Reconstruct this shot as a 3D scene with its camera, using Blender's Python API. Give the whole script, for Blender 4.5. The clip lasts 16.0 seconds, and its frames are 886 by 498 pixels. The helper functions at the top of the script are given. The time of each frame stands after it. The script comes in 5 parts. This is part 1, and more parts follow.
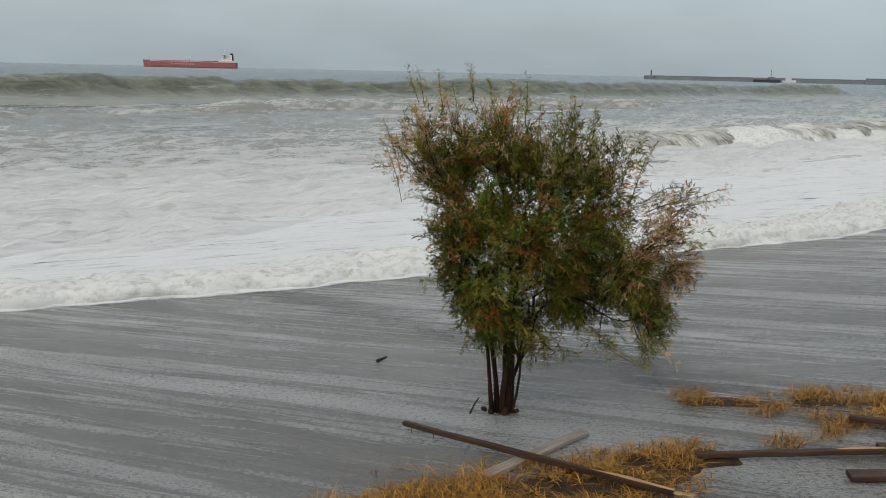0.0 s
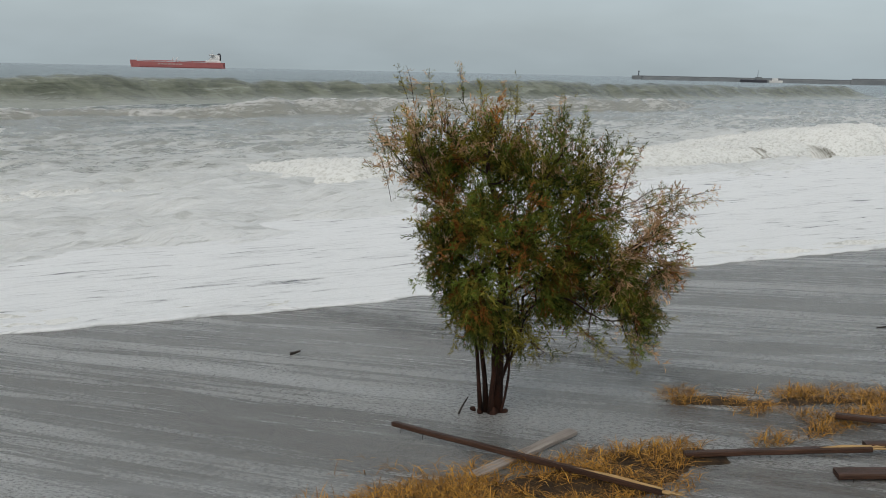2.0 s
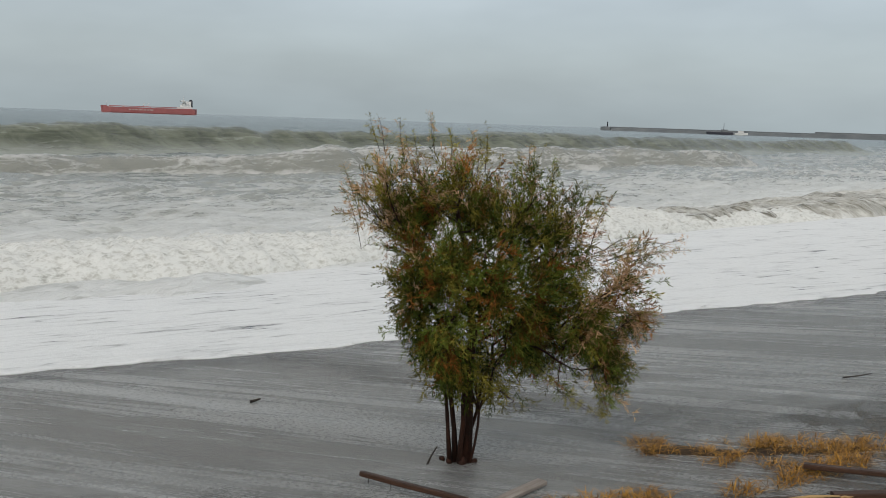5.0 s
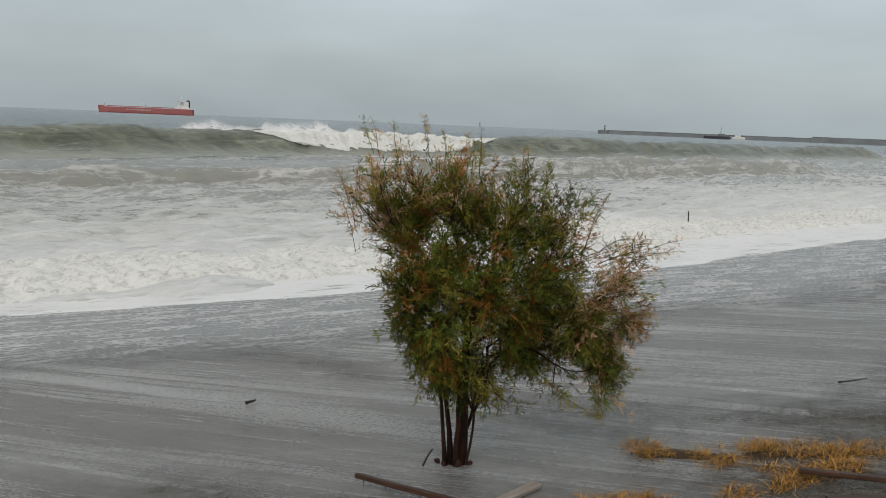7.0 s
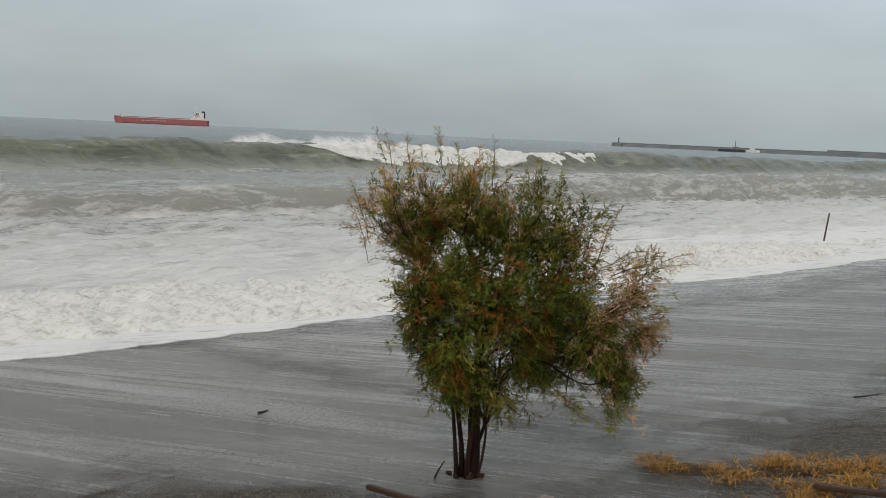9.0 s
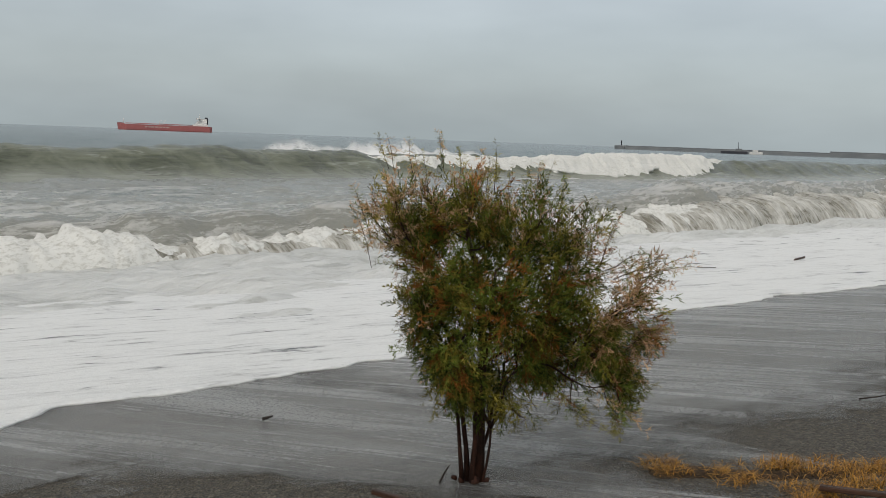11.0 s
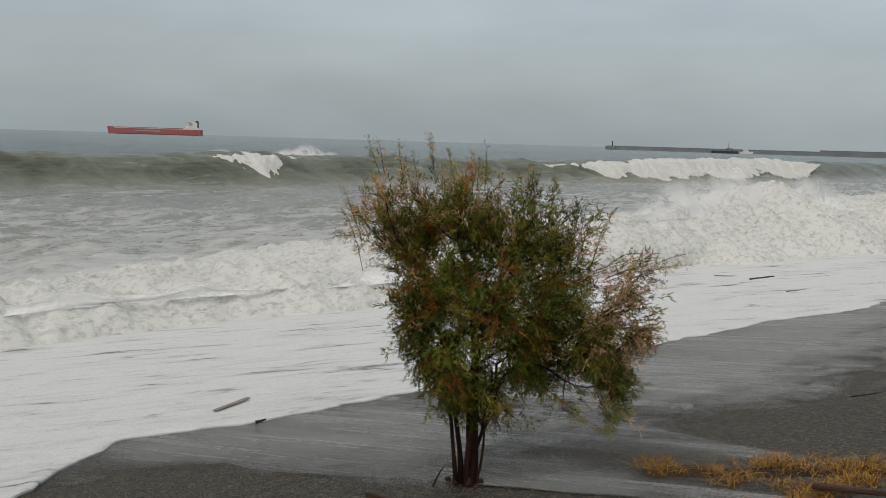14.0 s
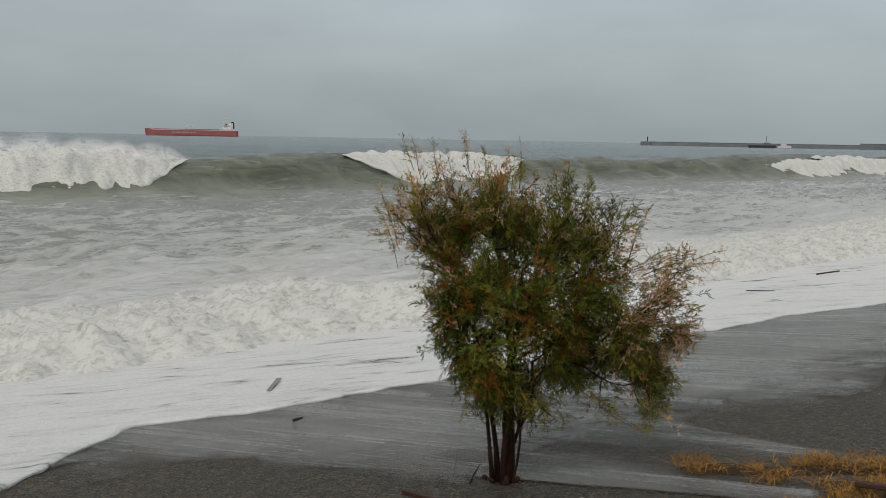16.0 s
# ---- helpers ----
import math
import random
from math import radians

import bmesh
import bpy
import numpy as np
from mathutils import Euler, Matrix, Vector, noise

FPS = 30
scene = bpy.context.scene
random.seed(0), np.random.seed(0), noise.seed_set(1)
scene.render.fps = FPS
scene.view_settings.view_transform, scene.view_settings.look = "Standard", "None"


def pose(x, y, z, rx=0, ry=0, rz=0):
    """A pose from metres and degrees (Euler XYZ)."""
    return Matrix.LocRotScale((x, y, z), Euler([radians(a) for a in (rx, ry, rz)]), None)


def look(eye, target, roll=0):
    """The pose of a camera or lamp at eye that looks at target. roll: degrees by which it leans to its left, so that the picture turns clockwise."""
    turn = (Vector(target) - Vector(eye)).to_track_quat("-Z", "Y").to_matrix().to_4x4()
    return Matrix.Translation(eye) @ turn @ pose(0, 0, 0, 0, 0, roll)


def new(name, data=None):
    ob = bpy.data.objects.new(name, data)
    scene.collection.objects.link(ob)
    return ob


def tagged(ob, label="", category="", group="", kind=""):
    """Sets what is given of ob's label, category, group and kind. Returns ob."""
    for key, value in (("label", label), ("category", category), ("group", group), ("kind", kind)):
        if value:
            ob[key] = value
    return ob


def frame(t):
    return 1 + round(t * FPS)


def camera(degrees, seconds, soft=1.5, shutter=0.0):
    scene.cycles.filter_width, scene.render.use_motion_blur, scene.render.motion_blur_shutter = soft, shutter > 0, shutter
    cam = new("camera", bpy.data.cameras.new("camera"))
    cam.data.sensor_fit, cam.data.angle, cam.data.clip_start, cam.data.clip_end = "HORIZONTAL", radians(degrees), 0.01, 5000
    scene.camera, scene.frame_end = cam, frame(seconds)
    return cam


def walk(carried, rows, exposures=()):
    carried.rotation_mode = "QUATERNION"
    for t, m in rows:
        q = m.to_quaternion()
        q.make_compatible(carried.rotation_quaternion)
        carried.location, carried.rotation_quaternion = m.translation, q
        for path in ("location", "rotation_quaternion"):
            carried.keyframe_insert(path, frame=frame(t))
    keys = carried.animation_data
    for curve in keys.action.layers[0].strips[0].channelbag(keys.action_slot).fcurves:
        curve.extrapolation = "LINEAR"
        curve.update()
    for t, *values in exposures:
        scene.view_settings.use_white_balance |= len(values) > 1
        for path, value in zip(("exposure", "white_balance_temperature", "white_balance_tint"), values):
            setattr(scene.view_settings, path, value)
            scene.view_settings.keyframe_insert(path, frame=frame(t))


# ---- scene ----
cam = camera(50.0, 16.0, soft=0.75)
PATH = [
    (0, pose(0, 0, 3.6, 79.390, -1.250, -0.000)),
    (0.5, pose(0, 0, 3.6, 79.749, -1.218, -0.053)),
    (1, pose(0, 0, 3.6, 79.741, -1.189, 0.021)),
    (1.5, pose(0, 0, 3.6, 79.616, -1.211, -0.116)),
    (2, pose(0, 0, 3.6, 79.412, -1.252, -0.705)),
    (2.5, pose(0, 0, 3.6, 79.299, -1.427, -1.219)),
    (3, pose(0, 0, 3.6, 79.635, -1.557, -1.329)),
    (3.5, pose(0, 0, 3.6, 80.856, -1.788, -1.891)),
    (4, pose(0, 0, 3.6, 82.107, -1.845, -2.344)),
    (4.2, pose(0, 0, 3.6, 82.380, -1.850, -2.360)),
    (6.5, pose(0, 0, 3.6, 82.256, -2.171, -2.601)),
    (7, pose(0, 0, 3.6, 82.483, -2.314, -2.566)),
    (7.5, pose(0, 0, 3.6, 82.579, -2.535, -2.441)),
    (8, pose(0, 0, 3.6, 82.552, -2.470, -2.369)),
    (8.5, pose(0, 0, 3.6, 82.841, -2.518, -2.166)),
    (9, pose(0, 0, 3.6, 83.150, -2.539, -1.741)),
    (11.5, pose(0, 0, 3.6, 83.407, -1.911, -1.449)),
    (12, pose(0, 0, 3.6, 83.439, -1.700, -1.315)),
    (12.5, pose(0, 0, 3.6, 83.537, -1.829, -1.829)),
    (13, pose(0, 0, 3.6, 83.611, -1.966, -2.485)),
    (13.5, pose(0, 0, 3.6, 83.610, -1.778, -2.269)),
    (14, pose(0, 0, 3.6, 83.512, -1.697, -2.111)),
    (14.5, pose(0, 0, 3.6, 83.448, -1.537, -1.762)),
    (15, pose(0, 0, 3.6, 83.504, -1.438, -1.719)),
    (15.5, pose(0, 0, 3.6, 83.399, -1.268, -1.112)),
    (16, pose(0, 0, 3.6, 83.347, -1.001, -0.086)),
]
walk(cam, PATH, [(0, 0.04, 6350, 9.2), (4, 0.04, 6400, 9.4), (9, 0.01, 6570, 10.3), (12.5, -0.03, 6570, 10.3), (14, -0.19, 6570, 10.2), (16, -0.23, 6560, 10.2)])

# ---------------------------------------------------------------- world and sun
SUN_AZ, SUN_EL = 200.0, 48.0
world = bpy.data.worlds.new("overcast_sky")
scene.world = world
world.use_nodes = True


def node(nt, kind, **kw):
    n = nt.nodes.new(kind)
    for k, v in kw.items():
        setattr(n, k, v)
    return n


def ramp(nt, fac, stops, interp="LINEAR"):
    r = nt.nodes.new("ShaderNodeValToRGB")
    r.color_ramp.interpolation = interp
    while len(r.color_ramp.elements) < len(stops):
        r.color_ramp.elements.new(0.5)
    for e, (p, c) in zip(r.color_ramp.elements, stops):
        e.position = p
        e.color = (c, c, c, 1) if isinstance(c, (int, float)) else (*c, 1)
    nt.links.new(fac, r.inputs[0])
    return r.outputs[0]


def tint_of(nt, colour):
    m = node(nt, "ShaderNodeMix", data_type="RGBA", blend_type="MULTIPLY")
    m.inputs[0].default_value = 1.0
    m.inputs[7].default_value = (1.01, 1.0, 0.985, 1)
    nt.links.new(colour, m.inputs[6])
    return m.outputs[2]


def build_world():
    nt = world.node_tree
    nt.nodes.clear()
    out = node(nt, "ShaderNodeOutputWorld")
    sky = node(nt, "ShaderNodeTexSky", sky_type="NISHITA", sun_disc=False)
    sky.sun_elevation, sky.sun_rotation = radians(SUN_EL), radians(SUN_AZ)
    sky.dust_density = 4.0
    b1 = node(nt, "ShaderNodeBackground")
    nt.links.new(sky.outputs[0], b1.inputs[0])
    b1.inputs[1].default_value = 0.05
    tc = node(nt, "ShaderNodeTexCoord")
    sep = node(nt, "ShaderNodeSeparateXYZ")
    nt.links.new(tc.outputs["Generated"], sep.inputs[0])
    base = ramp(nt, sep.outputs[2], [(0.0, (0.375, 0.440, 0.470)), (0.04, (0.360, 0.420, 0.455)), (0.10, (0.385, 0.430, 0.455)), (0.16, (0.430, 0.465, 0.480)),
                                     (0.30, (0.455, 0.470, 0.47)), (0.7, (0.665, 0.655, 0.615))])
    # broad soft cloud masses
    mp = node(nt, "ShaderNodeMapping")
    mp.inputs["Scale"].default_value = (1.6, 1.6, 5.0)
    nt.links.new(tc.outputs["Generated"], mp.inputs[0])
    nz = node(nt, "ShaderNodeTexNoise")
    nz.inputs["Scale"].default_value = 2.2
    nz.inputs["Detail"].default_value = 4.0
    nz.inputs["Roughness"].default_value = 0.5
    nt.links.new(mp.outputs[0], nz.inputs["Vector"])
    cl = ramp(nt, nz.outputs[0], [(0.30, 0.86), (0.70, 1.12)])
    mul = node(nt, "ShaderNodeMix", data_type="RGBA", blend_type="MULTIPLY")
    mul.inputs[0].default_value = 1.0
    nt.links.new(base, mul.inputs[6])
    nt.links.new(cl, mul.inputs[7])
    b2 = node(nt, "ShaderNodeBackground")
    b2.inputs[1].default_value = 0.86
    nt.links.new(tint_of(nt, mul.outputs[2]), b2.inputs[0])
    add = node(nt, "ShaderNodeAddShader")
    nt.links.new(b1.outputs[0], add.inputs[0])
    nt.links.new(b2.outputs[0], add.inputs[1])
    nt.links.new(add.outputs[0], out.inputs[0])


build_world()
sun_data = bpy.data.lights.new("sun", "SUN")
sun_data.energy, sun_data.angle, sun_data.color = 0.6, radians(25), (1.0, 0.97, 0.92)
sun = new("sun", sun_data)
sun.matrix_world = look((0, 0, 60), (0 - 60 * math.sin(radians(SUN_AZ)), 0 - 60 * math.cos(radians(SUN_AZ)), 60 - 60 * math.tan(radians(SUN_EL))))

# ---------------------------------------------------------------- plan
# shore frame: u along the shore, v out to sea, origin at the foot of the tree; the beach is the plane z = -SLOPE * v
TREE = (0.71, 9.73)
SHORE = 42.0
SLOPE = 0.075
SEA = -1.5
B = pose(TREE[0], TREE[1], 0, 0, 0, SHORE)
FACE = B @ pose(0, 0, 0, -math.degrees(math.atan(SLOPE)))


def on_beach(u, v, h=0.0):
    return B @ Vector((u, v, -SLOPE * v + h))


# ---------------------------------------------------------------- helpers for meshes
def lattice(ix, iy, seed):
    h = (ix.astype(np.int64) * 374761393 + iy.astype(np.int64) * 668265263 + seed * 1442695041) & 0x7FFFFFFF
    h = ((h ^ (h >> 13)) * 1274126177) & 0x7FFFFFFF
    h = h ^ (h >> 16)
    return (h & 0xFFFF) / 65535.0


def vnoise(x, y, seed=0):
    x, y = np.asarray(x, float), np.asarray(y, float)
    ix, iy = np.floor(x), np.floor(y)
    fx, fy = x - ix, y - iy
    fx, fy = fx * fx * fx * (fx * (fx * 6 - 15) + 10), fy * fy * fy * (fy * (fy * 6 - 15) + 10)
    ix, iy = ix.astype(np.int64), iy.astype(np.int64)
    a, b = lattice(ix, iy, seed), lattice(ix + 1, iy, seed)
    c, d = lattice(ix, iy + 1, seed), lattice(ix + 1, iy + 1, seed)
    return (a * (1 - fx) + b * fx) * (1 - fy) + (c * (1 - fx) + d * fx) * fy - 0.5


def fbm(x, y, seed=0, octaves=4, gain=0.5):
    s, a = 0.0, 1.0
    for k in range(octaves):
        s = s + a * vnoise(np.asarray(x) * 2 ** k, np.asarray(y) * 2 ** k, seed + 17 * k)
        a *= gain
    return s


def grid_faces(n, m):
    i, j = np.meshgrid(np.arange(n - 1), np.arange(m - 1), indexing="ij")
    a = (i * m + j).ravel()
    return np.stack([a, a + m, a + m + 1, a + 1], 1).tolist()


def mesh_of(name, verts, faces, mats, smooth=True, index=None):
    me = bpy.data.meshes.new(name)
    me.from_pydata([tuple(v) for v in verts], [], faces)
    for m in mats if isinstance(mats, (list, tuple)) else [mats]:
        me.materials.append(m)
    if index is not None:
        me.polygons.foreach_set("material_index", np.asarray(index, dtype=np.int32))
    if smooth:
        me.polygons.foreach_set("use_smooth", np.ones(len(me.polygons), dtype=bool))
    me.update()
    return me


def thing(name, label, category, m=None, group="", kind=""):
    ob = new(name)
    if m is not None:
        ob.matrix_world = m
    return tagged(ob, label, category, group, kind)


def part(name, me, parent, label="", m=None):
    ob = new(name, me)
    ob.parent = parent
    if m is not None:
        ob.matrix_basis = m
    if label:
        ob["label"] = label
    return ob


def from_bm(name, bm, mats, smooth=False):
    me = bpy.data.meshes.new(name)
    bm.to_mesh(me)
    bm.free()
    for m in mats if isinstance(mats, (list, tuple)) else [mats]:
        me.materials.append(m)
    if smooth:
        me.polygons.foreach_set("use_smooth", np.ones(len(me.polygons), dtype=bool))
    return me


def box_bm(sx, sy, sz, bevel=0.0, c=(0, 0, 0), bm=None):
    bm = bm or bmesh.new()
    made = bmesh.ops.create_cube(bm, size=1.0, matrix=Matrix.Translation(c) @ Matrix.Diagonal((sx, sy, sz, 1)))
    if bevel:
        es = list({e for v in made["verts"] for e in v.link_edges})
        bmesh.ops.bevel(bm, geom=es, offset=bevel, segments=2, affect="EDGES", profile=0.5)
    return bm


def tube(path, radii, sides=7):
    """Vertices and faces of a tapered round tube along a path."""
    verts, faces = [], []
    path = [Vector(p) for p in path]
    for k, p in enumerate(path):
        d = (path[min(k + 1, len(path) - 1)] - path[max(k - 1, 0)]).normalized()
        x = d.orthogonal().normalized() if k == 0 else (x - d * x.dot(d)).normalized()
        y = d.cross(x)
        for s in range(sides):
            a = 2 * math.pi * s / sides
            verts.append(p + (x * math.cos(a) + y * math.sin(a)) * radii[k])
    for k in range(len(path) - 1):
        for s in range(sides):
            faces.append((k * sides + s, k * sides + (s + 1) % sides, (k + 1) * sides + (s + 1) % sides, (k + 1) * sides + s))
    faces.append(tuple(range(sides))[::-1])
    faces.append(tuple((len(path) - 1) * sides + s for s in range(sides)))
    return verts, faces


def join(meshes):
    verts, faces = [], []
    for v, f in meshes:
        o = len(verts)
        verts.extend(v)
        faces.extend(tuple(i + o for i in g) for g in f)
    return verts, faces


# ---------------------------------------------------------------- materials
class Mat:
    """A node material with short ways to add nodes."""

    def __init__(self, name):
        self.m = bpy.data.materials.new(name)
        self.m.use_nodes = True
        self.nt = self.m.node_tree
        self.bsdf = self.nt.nodes["Principled BSDF"]
        self.co = self.nt.nodes.new("ShaderNodeTexCoord").outputs["Object"]

    def link(self, a, b):
        self.nt.links.new(a, b)

    def mapped(self, scale, loc=(0, 0, 0), rot=0.0):
        mp = self.nt.nodes.new("ShaderNodeMapping")
        mp.vector_type = "TEXTURE"
        mp.inputs["Scale"].default_value = tuple(1 / s for s in scale)
        mp.inputs["Location"].default_value = loc
        mp.inputs["Rotation"].default_value = (0, 0, radians(rot))
        self.link(self.co, mp.inputs[0])
        return mp.outputs[0]

    def noise(self, vec, scale, detail=4.0, rough=0.55, dist=0.0):
        n = self.nt.nodes.new("ShaderNodeTexNoise")
        n.inputs["Scale"].default_value = scale
        n.inputs["Detail"].default_value = detail
        n.inputs["Roughness"].default_value = rough
        n.inputs["Distortion"].default_value = dist
        self.link(vec, n.inputs["Vector"])
        return n.outputs[0]

    def voronoi(self, vec, scale, feature="F1"):
        n = self.nt.nodes.new("ShaderNodeTexVoronoi")
        n.feature = feature
        n.inputs["Scale"].default_value = scale
        self.link(vec, n.inputs["Vector"])
        return n

    def ramp(self, fac, stops):
        return ramp(self.nt, fac, stops)

    def math(self, op, a, b):
        n = self.nt.nodes.new("ShaderNodeMath")
        n.operation = op
        for i, x in enumerate((a, b)):
            if isinstance(x, (int, float)):
                n.inputs[i].default_value = x
            else:
                self.link(x, n.inputs[i])
        return n.outputs[0]

    def mix(self, fac, a, b, blend="MIX"):
        n = self.nt.nodes.new("ShaderNodeMix")
        n.data_type, n.blend_type = "RGBA", blend
        for i, x in ((0, fac), (6, a), (7, b)):
            if isinstance(x, (int, float)):
                n.inputs[i].default_value = x if i == 0 else (x, x, x, 1)
            elif isinstance(x, tuple):
                n.inputs[i].default_value = (*x, 1)
            else:
                self.link(x, n.inputs[i])
        return n.outputs[2]

    def axis(self, k):
        s = self.nt.nodes.new("ShaderNodeSeparateXYZ")
        self.link(self.co, s.inputs[0])
        return s.outputs[k]

    def random(self, island=False):
        if island:
            return self.nt.nodes.new("ShaderNodeNewGeometry").outputs["Random Per Island"]
        return self.nt.nodes.new("ShaderNodeObjectInfo").outputs["Random"]

    def bump(self, height, strength=0.5, dist=0.02):
        b = self.nt.nodes.new("ShaderNodeBump")
        b.inputs["Strength"].default_value = strength
        b.inputs["Distance"].default_value = dist
        self.link(height, b.inputs["Height"])
        self.link(b.outputs[0], self.bsdf.inputs["Normal"])

    def set(self, **kw):
        for k, v in kw.items():
            s = self.bsdf.inputs[{"color": "Base Color", "rough": "Roughness", "metal": "Metallic", "spec": "Specular IOR Level",
                                  "trans": "Transmission Weight", "alpha": "Alpha", "sheen": "Sheen Weight", "sss": "Subsurface Weight"}[k]]
            if isinstance(v, tuple):
                s.default_value = (*v, 1)
            elif isinstance(v, (int, float)):
                s.default_value = v
            else:
                self.link(v, s)
        return self


FOAM_DULL = (0.72, 0.735, 0.72)
SAND_DARK, SAND_LIGHT = (0.022, 0.020, 0.015), (0.175, 0.152, 0.110)


def sand_colour(M):
    grain = M.noise(M.co, 60.0, 2.0, 0.7)
    pebble = M.noise(M.mapped((1, 1, 1)), 13.0, 4.0, 0.72)
    broad = M.noise(M.mapped((0.5, 1.1, 1)), 1.3, 4.0)
    stone = M.voronoi(M.mapped((1.0, 1.25, 1)), 34.0).outputs["Color"]
    k = M.math("ADD", M.math("ADD", M.math("MULTIPLY", grain, 0.34), M.math("MULTIPLY", pebble, 0.42)), M.math("MULTIPLY", stone, 0.24))
    c = M.mix(M.ramp(k, [(0.38, 0), (0.51, 0.30), (0.63, 1)]), SAND_DARK, SAND_LIGHT)
    return M.mix(M.ramp(broad, [(0.35, 0.0), (0.7, 0.35)]), c, (0.075, 0.065, 0.048)), k


def make_sand():
    M = Mat("pebbly_sand")
    c, grain = sand_colour(M)
    stones = M.voronoi(M.co, 30.0).outputs[0]
    M.set(color=c, rough=0.62, spec=0.3)
    M.bump(M.math("ADD", grain, M.math("MULTIPLY", stones, 0.9)), 1.0, 0.042)
    return M.m


def make_film(name="backwash_film", gaps=0.0, rills=0.28):
    """Thin backwash over the sand: glossy grey with drawn-out lines of foam."""
    M = Mat(name)
    c, grain = sand_colour(M)
    # bright sheen on silty water painted in: tongues down the slope, ripples across it
    tongue = M.noise(M.mapped((0.75, 0.07, 1), (8, 2, 0), rot=21), 1.2, 5.0, 0.6, 0.5)
    rill = M.noise(M.mapped((0.10, 1.3, 1), (4, 9, 0), rot=-40), 1.2, 7.0, 0.66, 0.5)
    water_tone = M.math("ADD", M.math("MULTIPLY", tongue, 1.0 - rills), M.math("MULTIPLY", rill, rills))
    wet = M.mix(0.52, c, (0.205, 0.211, 0.210))
    wet = M.mix(M.ramp(water_tone, [(0.46, 0.0), (0.54, 0.35), (0.62, 0.9)]), wet, M.mix(0.18, (0.33, 0.343, 0.341), c))
    # more foam lies on the water farther from its edge
    rich = M.ramp(M.math("DIVIDE", M.axis(1), 16.0), [(0.0, 0.40), (0.22, 0.45), (0.42, 0.70), (0.8, 0.9)])
    big = M.noise(M.mapped((0.50, 0.10, 1), rot=21), 1.0, 3.0)
    bands = M.noise(M.mapped((0.85, 0.055, 1), (3, 1, 0), rot=21), 1.3, 5.0, 0.60, 0.5)
    lines = M.noise(M.mapped((2.2, 0.10, 1), rot=21), 1.6, 8.0, 0.70, 0.9)
    lines2 = M.noise(M.mapped((4.6, 0.32, 1), (5, 2, 0), rot=24), 1.4, 6.0, 0.66, 0.5)
    across = M.noise(M.mapped((0.22, 2.2, 1), (3, 7, 0), rot=-40), 1.3, 6.0, 0.64, 0.6)
    speck = M.noise(M.mapped((1.7, 0.8, 1), rot=21), 20.0, 5.0, 0.85)
    a = M.math("MULTIPLY", M.ramp(lines, [(0.48, 0), (0.60, 1.0)]), M.ramp(big, [(0.42, 0.08), (0.56, 1)]))
    a = M.math("MAXIMUM", a, M.math("MULTIPLY", M.ramp(bands, [(0.53, 0), (0.58, 0.7), (0.66, 1.0)]), M.ramp(lines, [(0.36, 0.15), (0.5, 1.0)])))
    a2 = M.math("MULTIPLY", M.ramp(lines2, [(0.54, 0), (0.66, 1)]), 0.45)
    b = M.math("MULTIPLY", M.ramp(across, [(0.58, 0), (0.72, 1)]), 0.25)
    m = M.math("MULTIPLY", M.math("MAXIMUM", M.math("MAXIMUM", a, a2), b), M.ramp(speck, [(0.40, 0.05), (0.56, 1.0)]))
    m = M.math("MULTIPLY", m, rich)
    M.set(color=M.mix(m, wet, FOAM_DULL), rough=M.ramp(m, [(0, 0.15), (0.6, 0.6)]), spec=0.5)
    rim = M.nt.nodes.new("ShaderNodeAttribute")
    rim.attribute_name = "rim"
    ragged = M.noise(M.mapped((0.5, 0.8, 1)), 1.6, 7.0, 0.7, 0.5)
    M.set(alpha=M.ramp(M.math("ADD", M.math("MULTIPLY", rim.outputs["Fac"], 0.26), M.math("MULTIPLY", M.math("SUBTRACT", ragged, 0.5), 1.3)), [(0.08, 0.0), (0.34, 0.7), (0.6, 1.0)]) if not gaps else
          M.ramp(M.math("MULTIPLY", M.math("MINIMUM", M.math("MULTIPLY", rim.outputs["Fac"], 2.0), 1.0), M.noise(M.mapped((0.75, 0.10, 1), (1, 3, 0), rot=24), 1.2, 4.0, 0.6, 0.4)), [(gaps, 0.0), (gaps + 0.2, 1.0)]))
    ripple = M.noise(M.mapped((2.0, 0.7, 1), rot=21), 6.0, 6.0, 0.7, 0.6)
    M.bump(M.math("ADD", M.math("ADD", ripple, M.math("MULTIPLY", grain, 1.2)), M.math("MULTIPLY", speck, 0.6)), 1.0, 0.05)
    return M.m


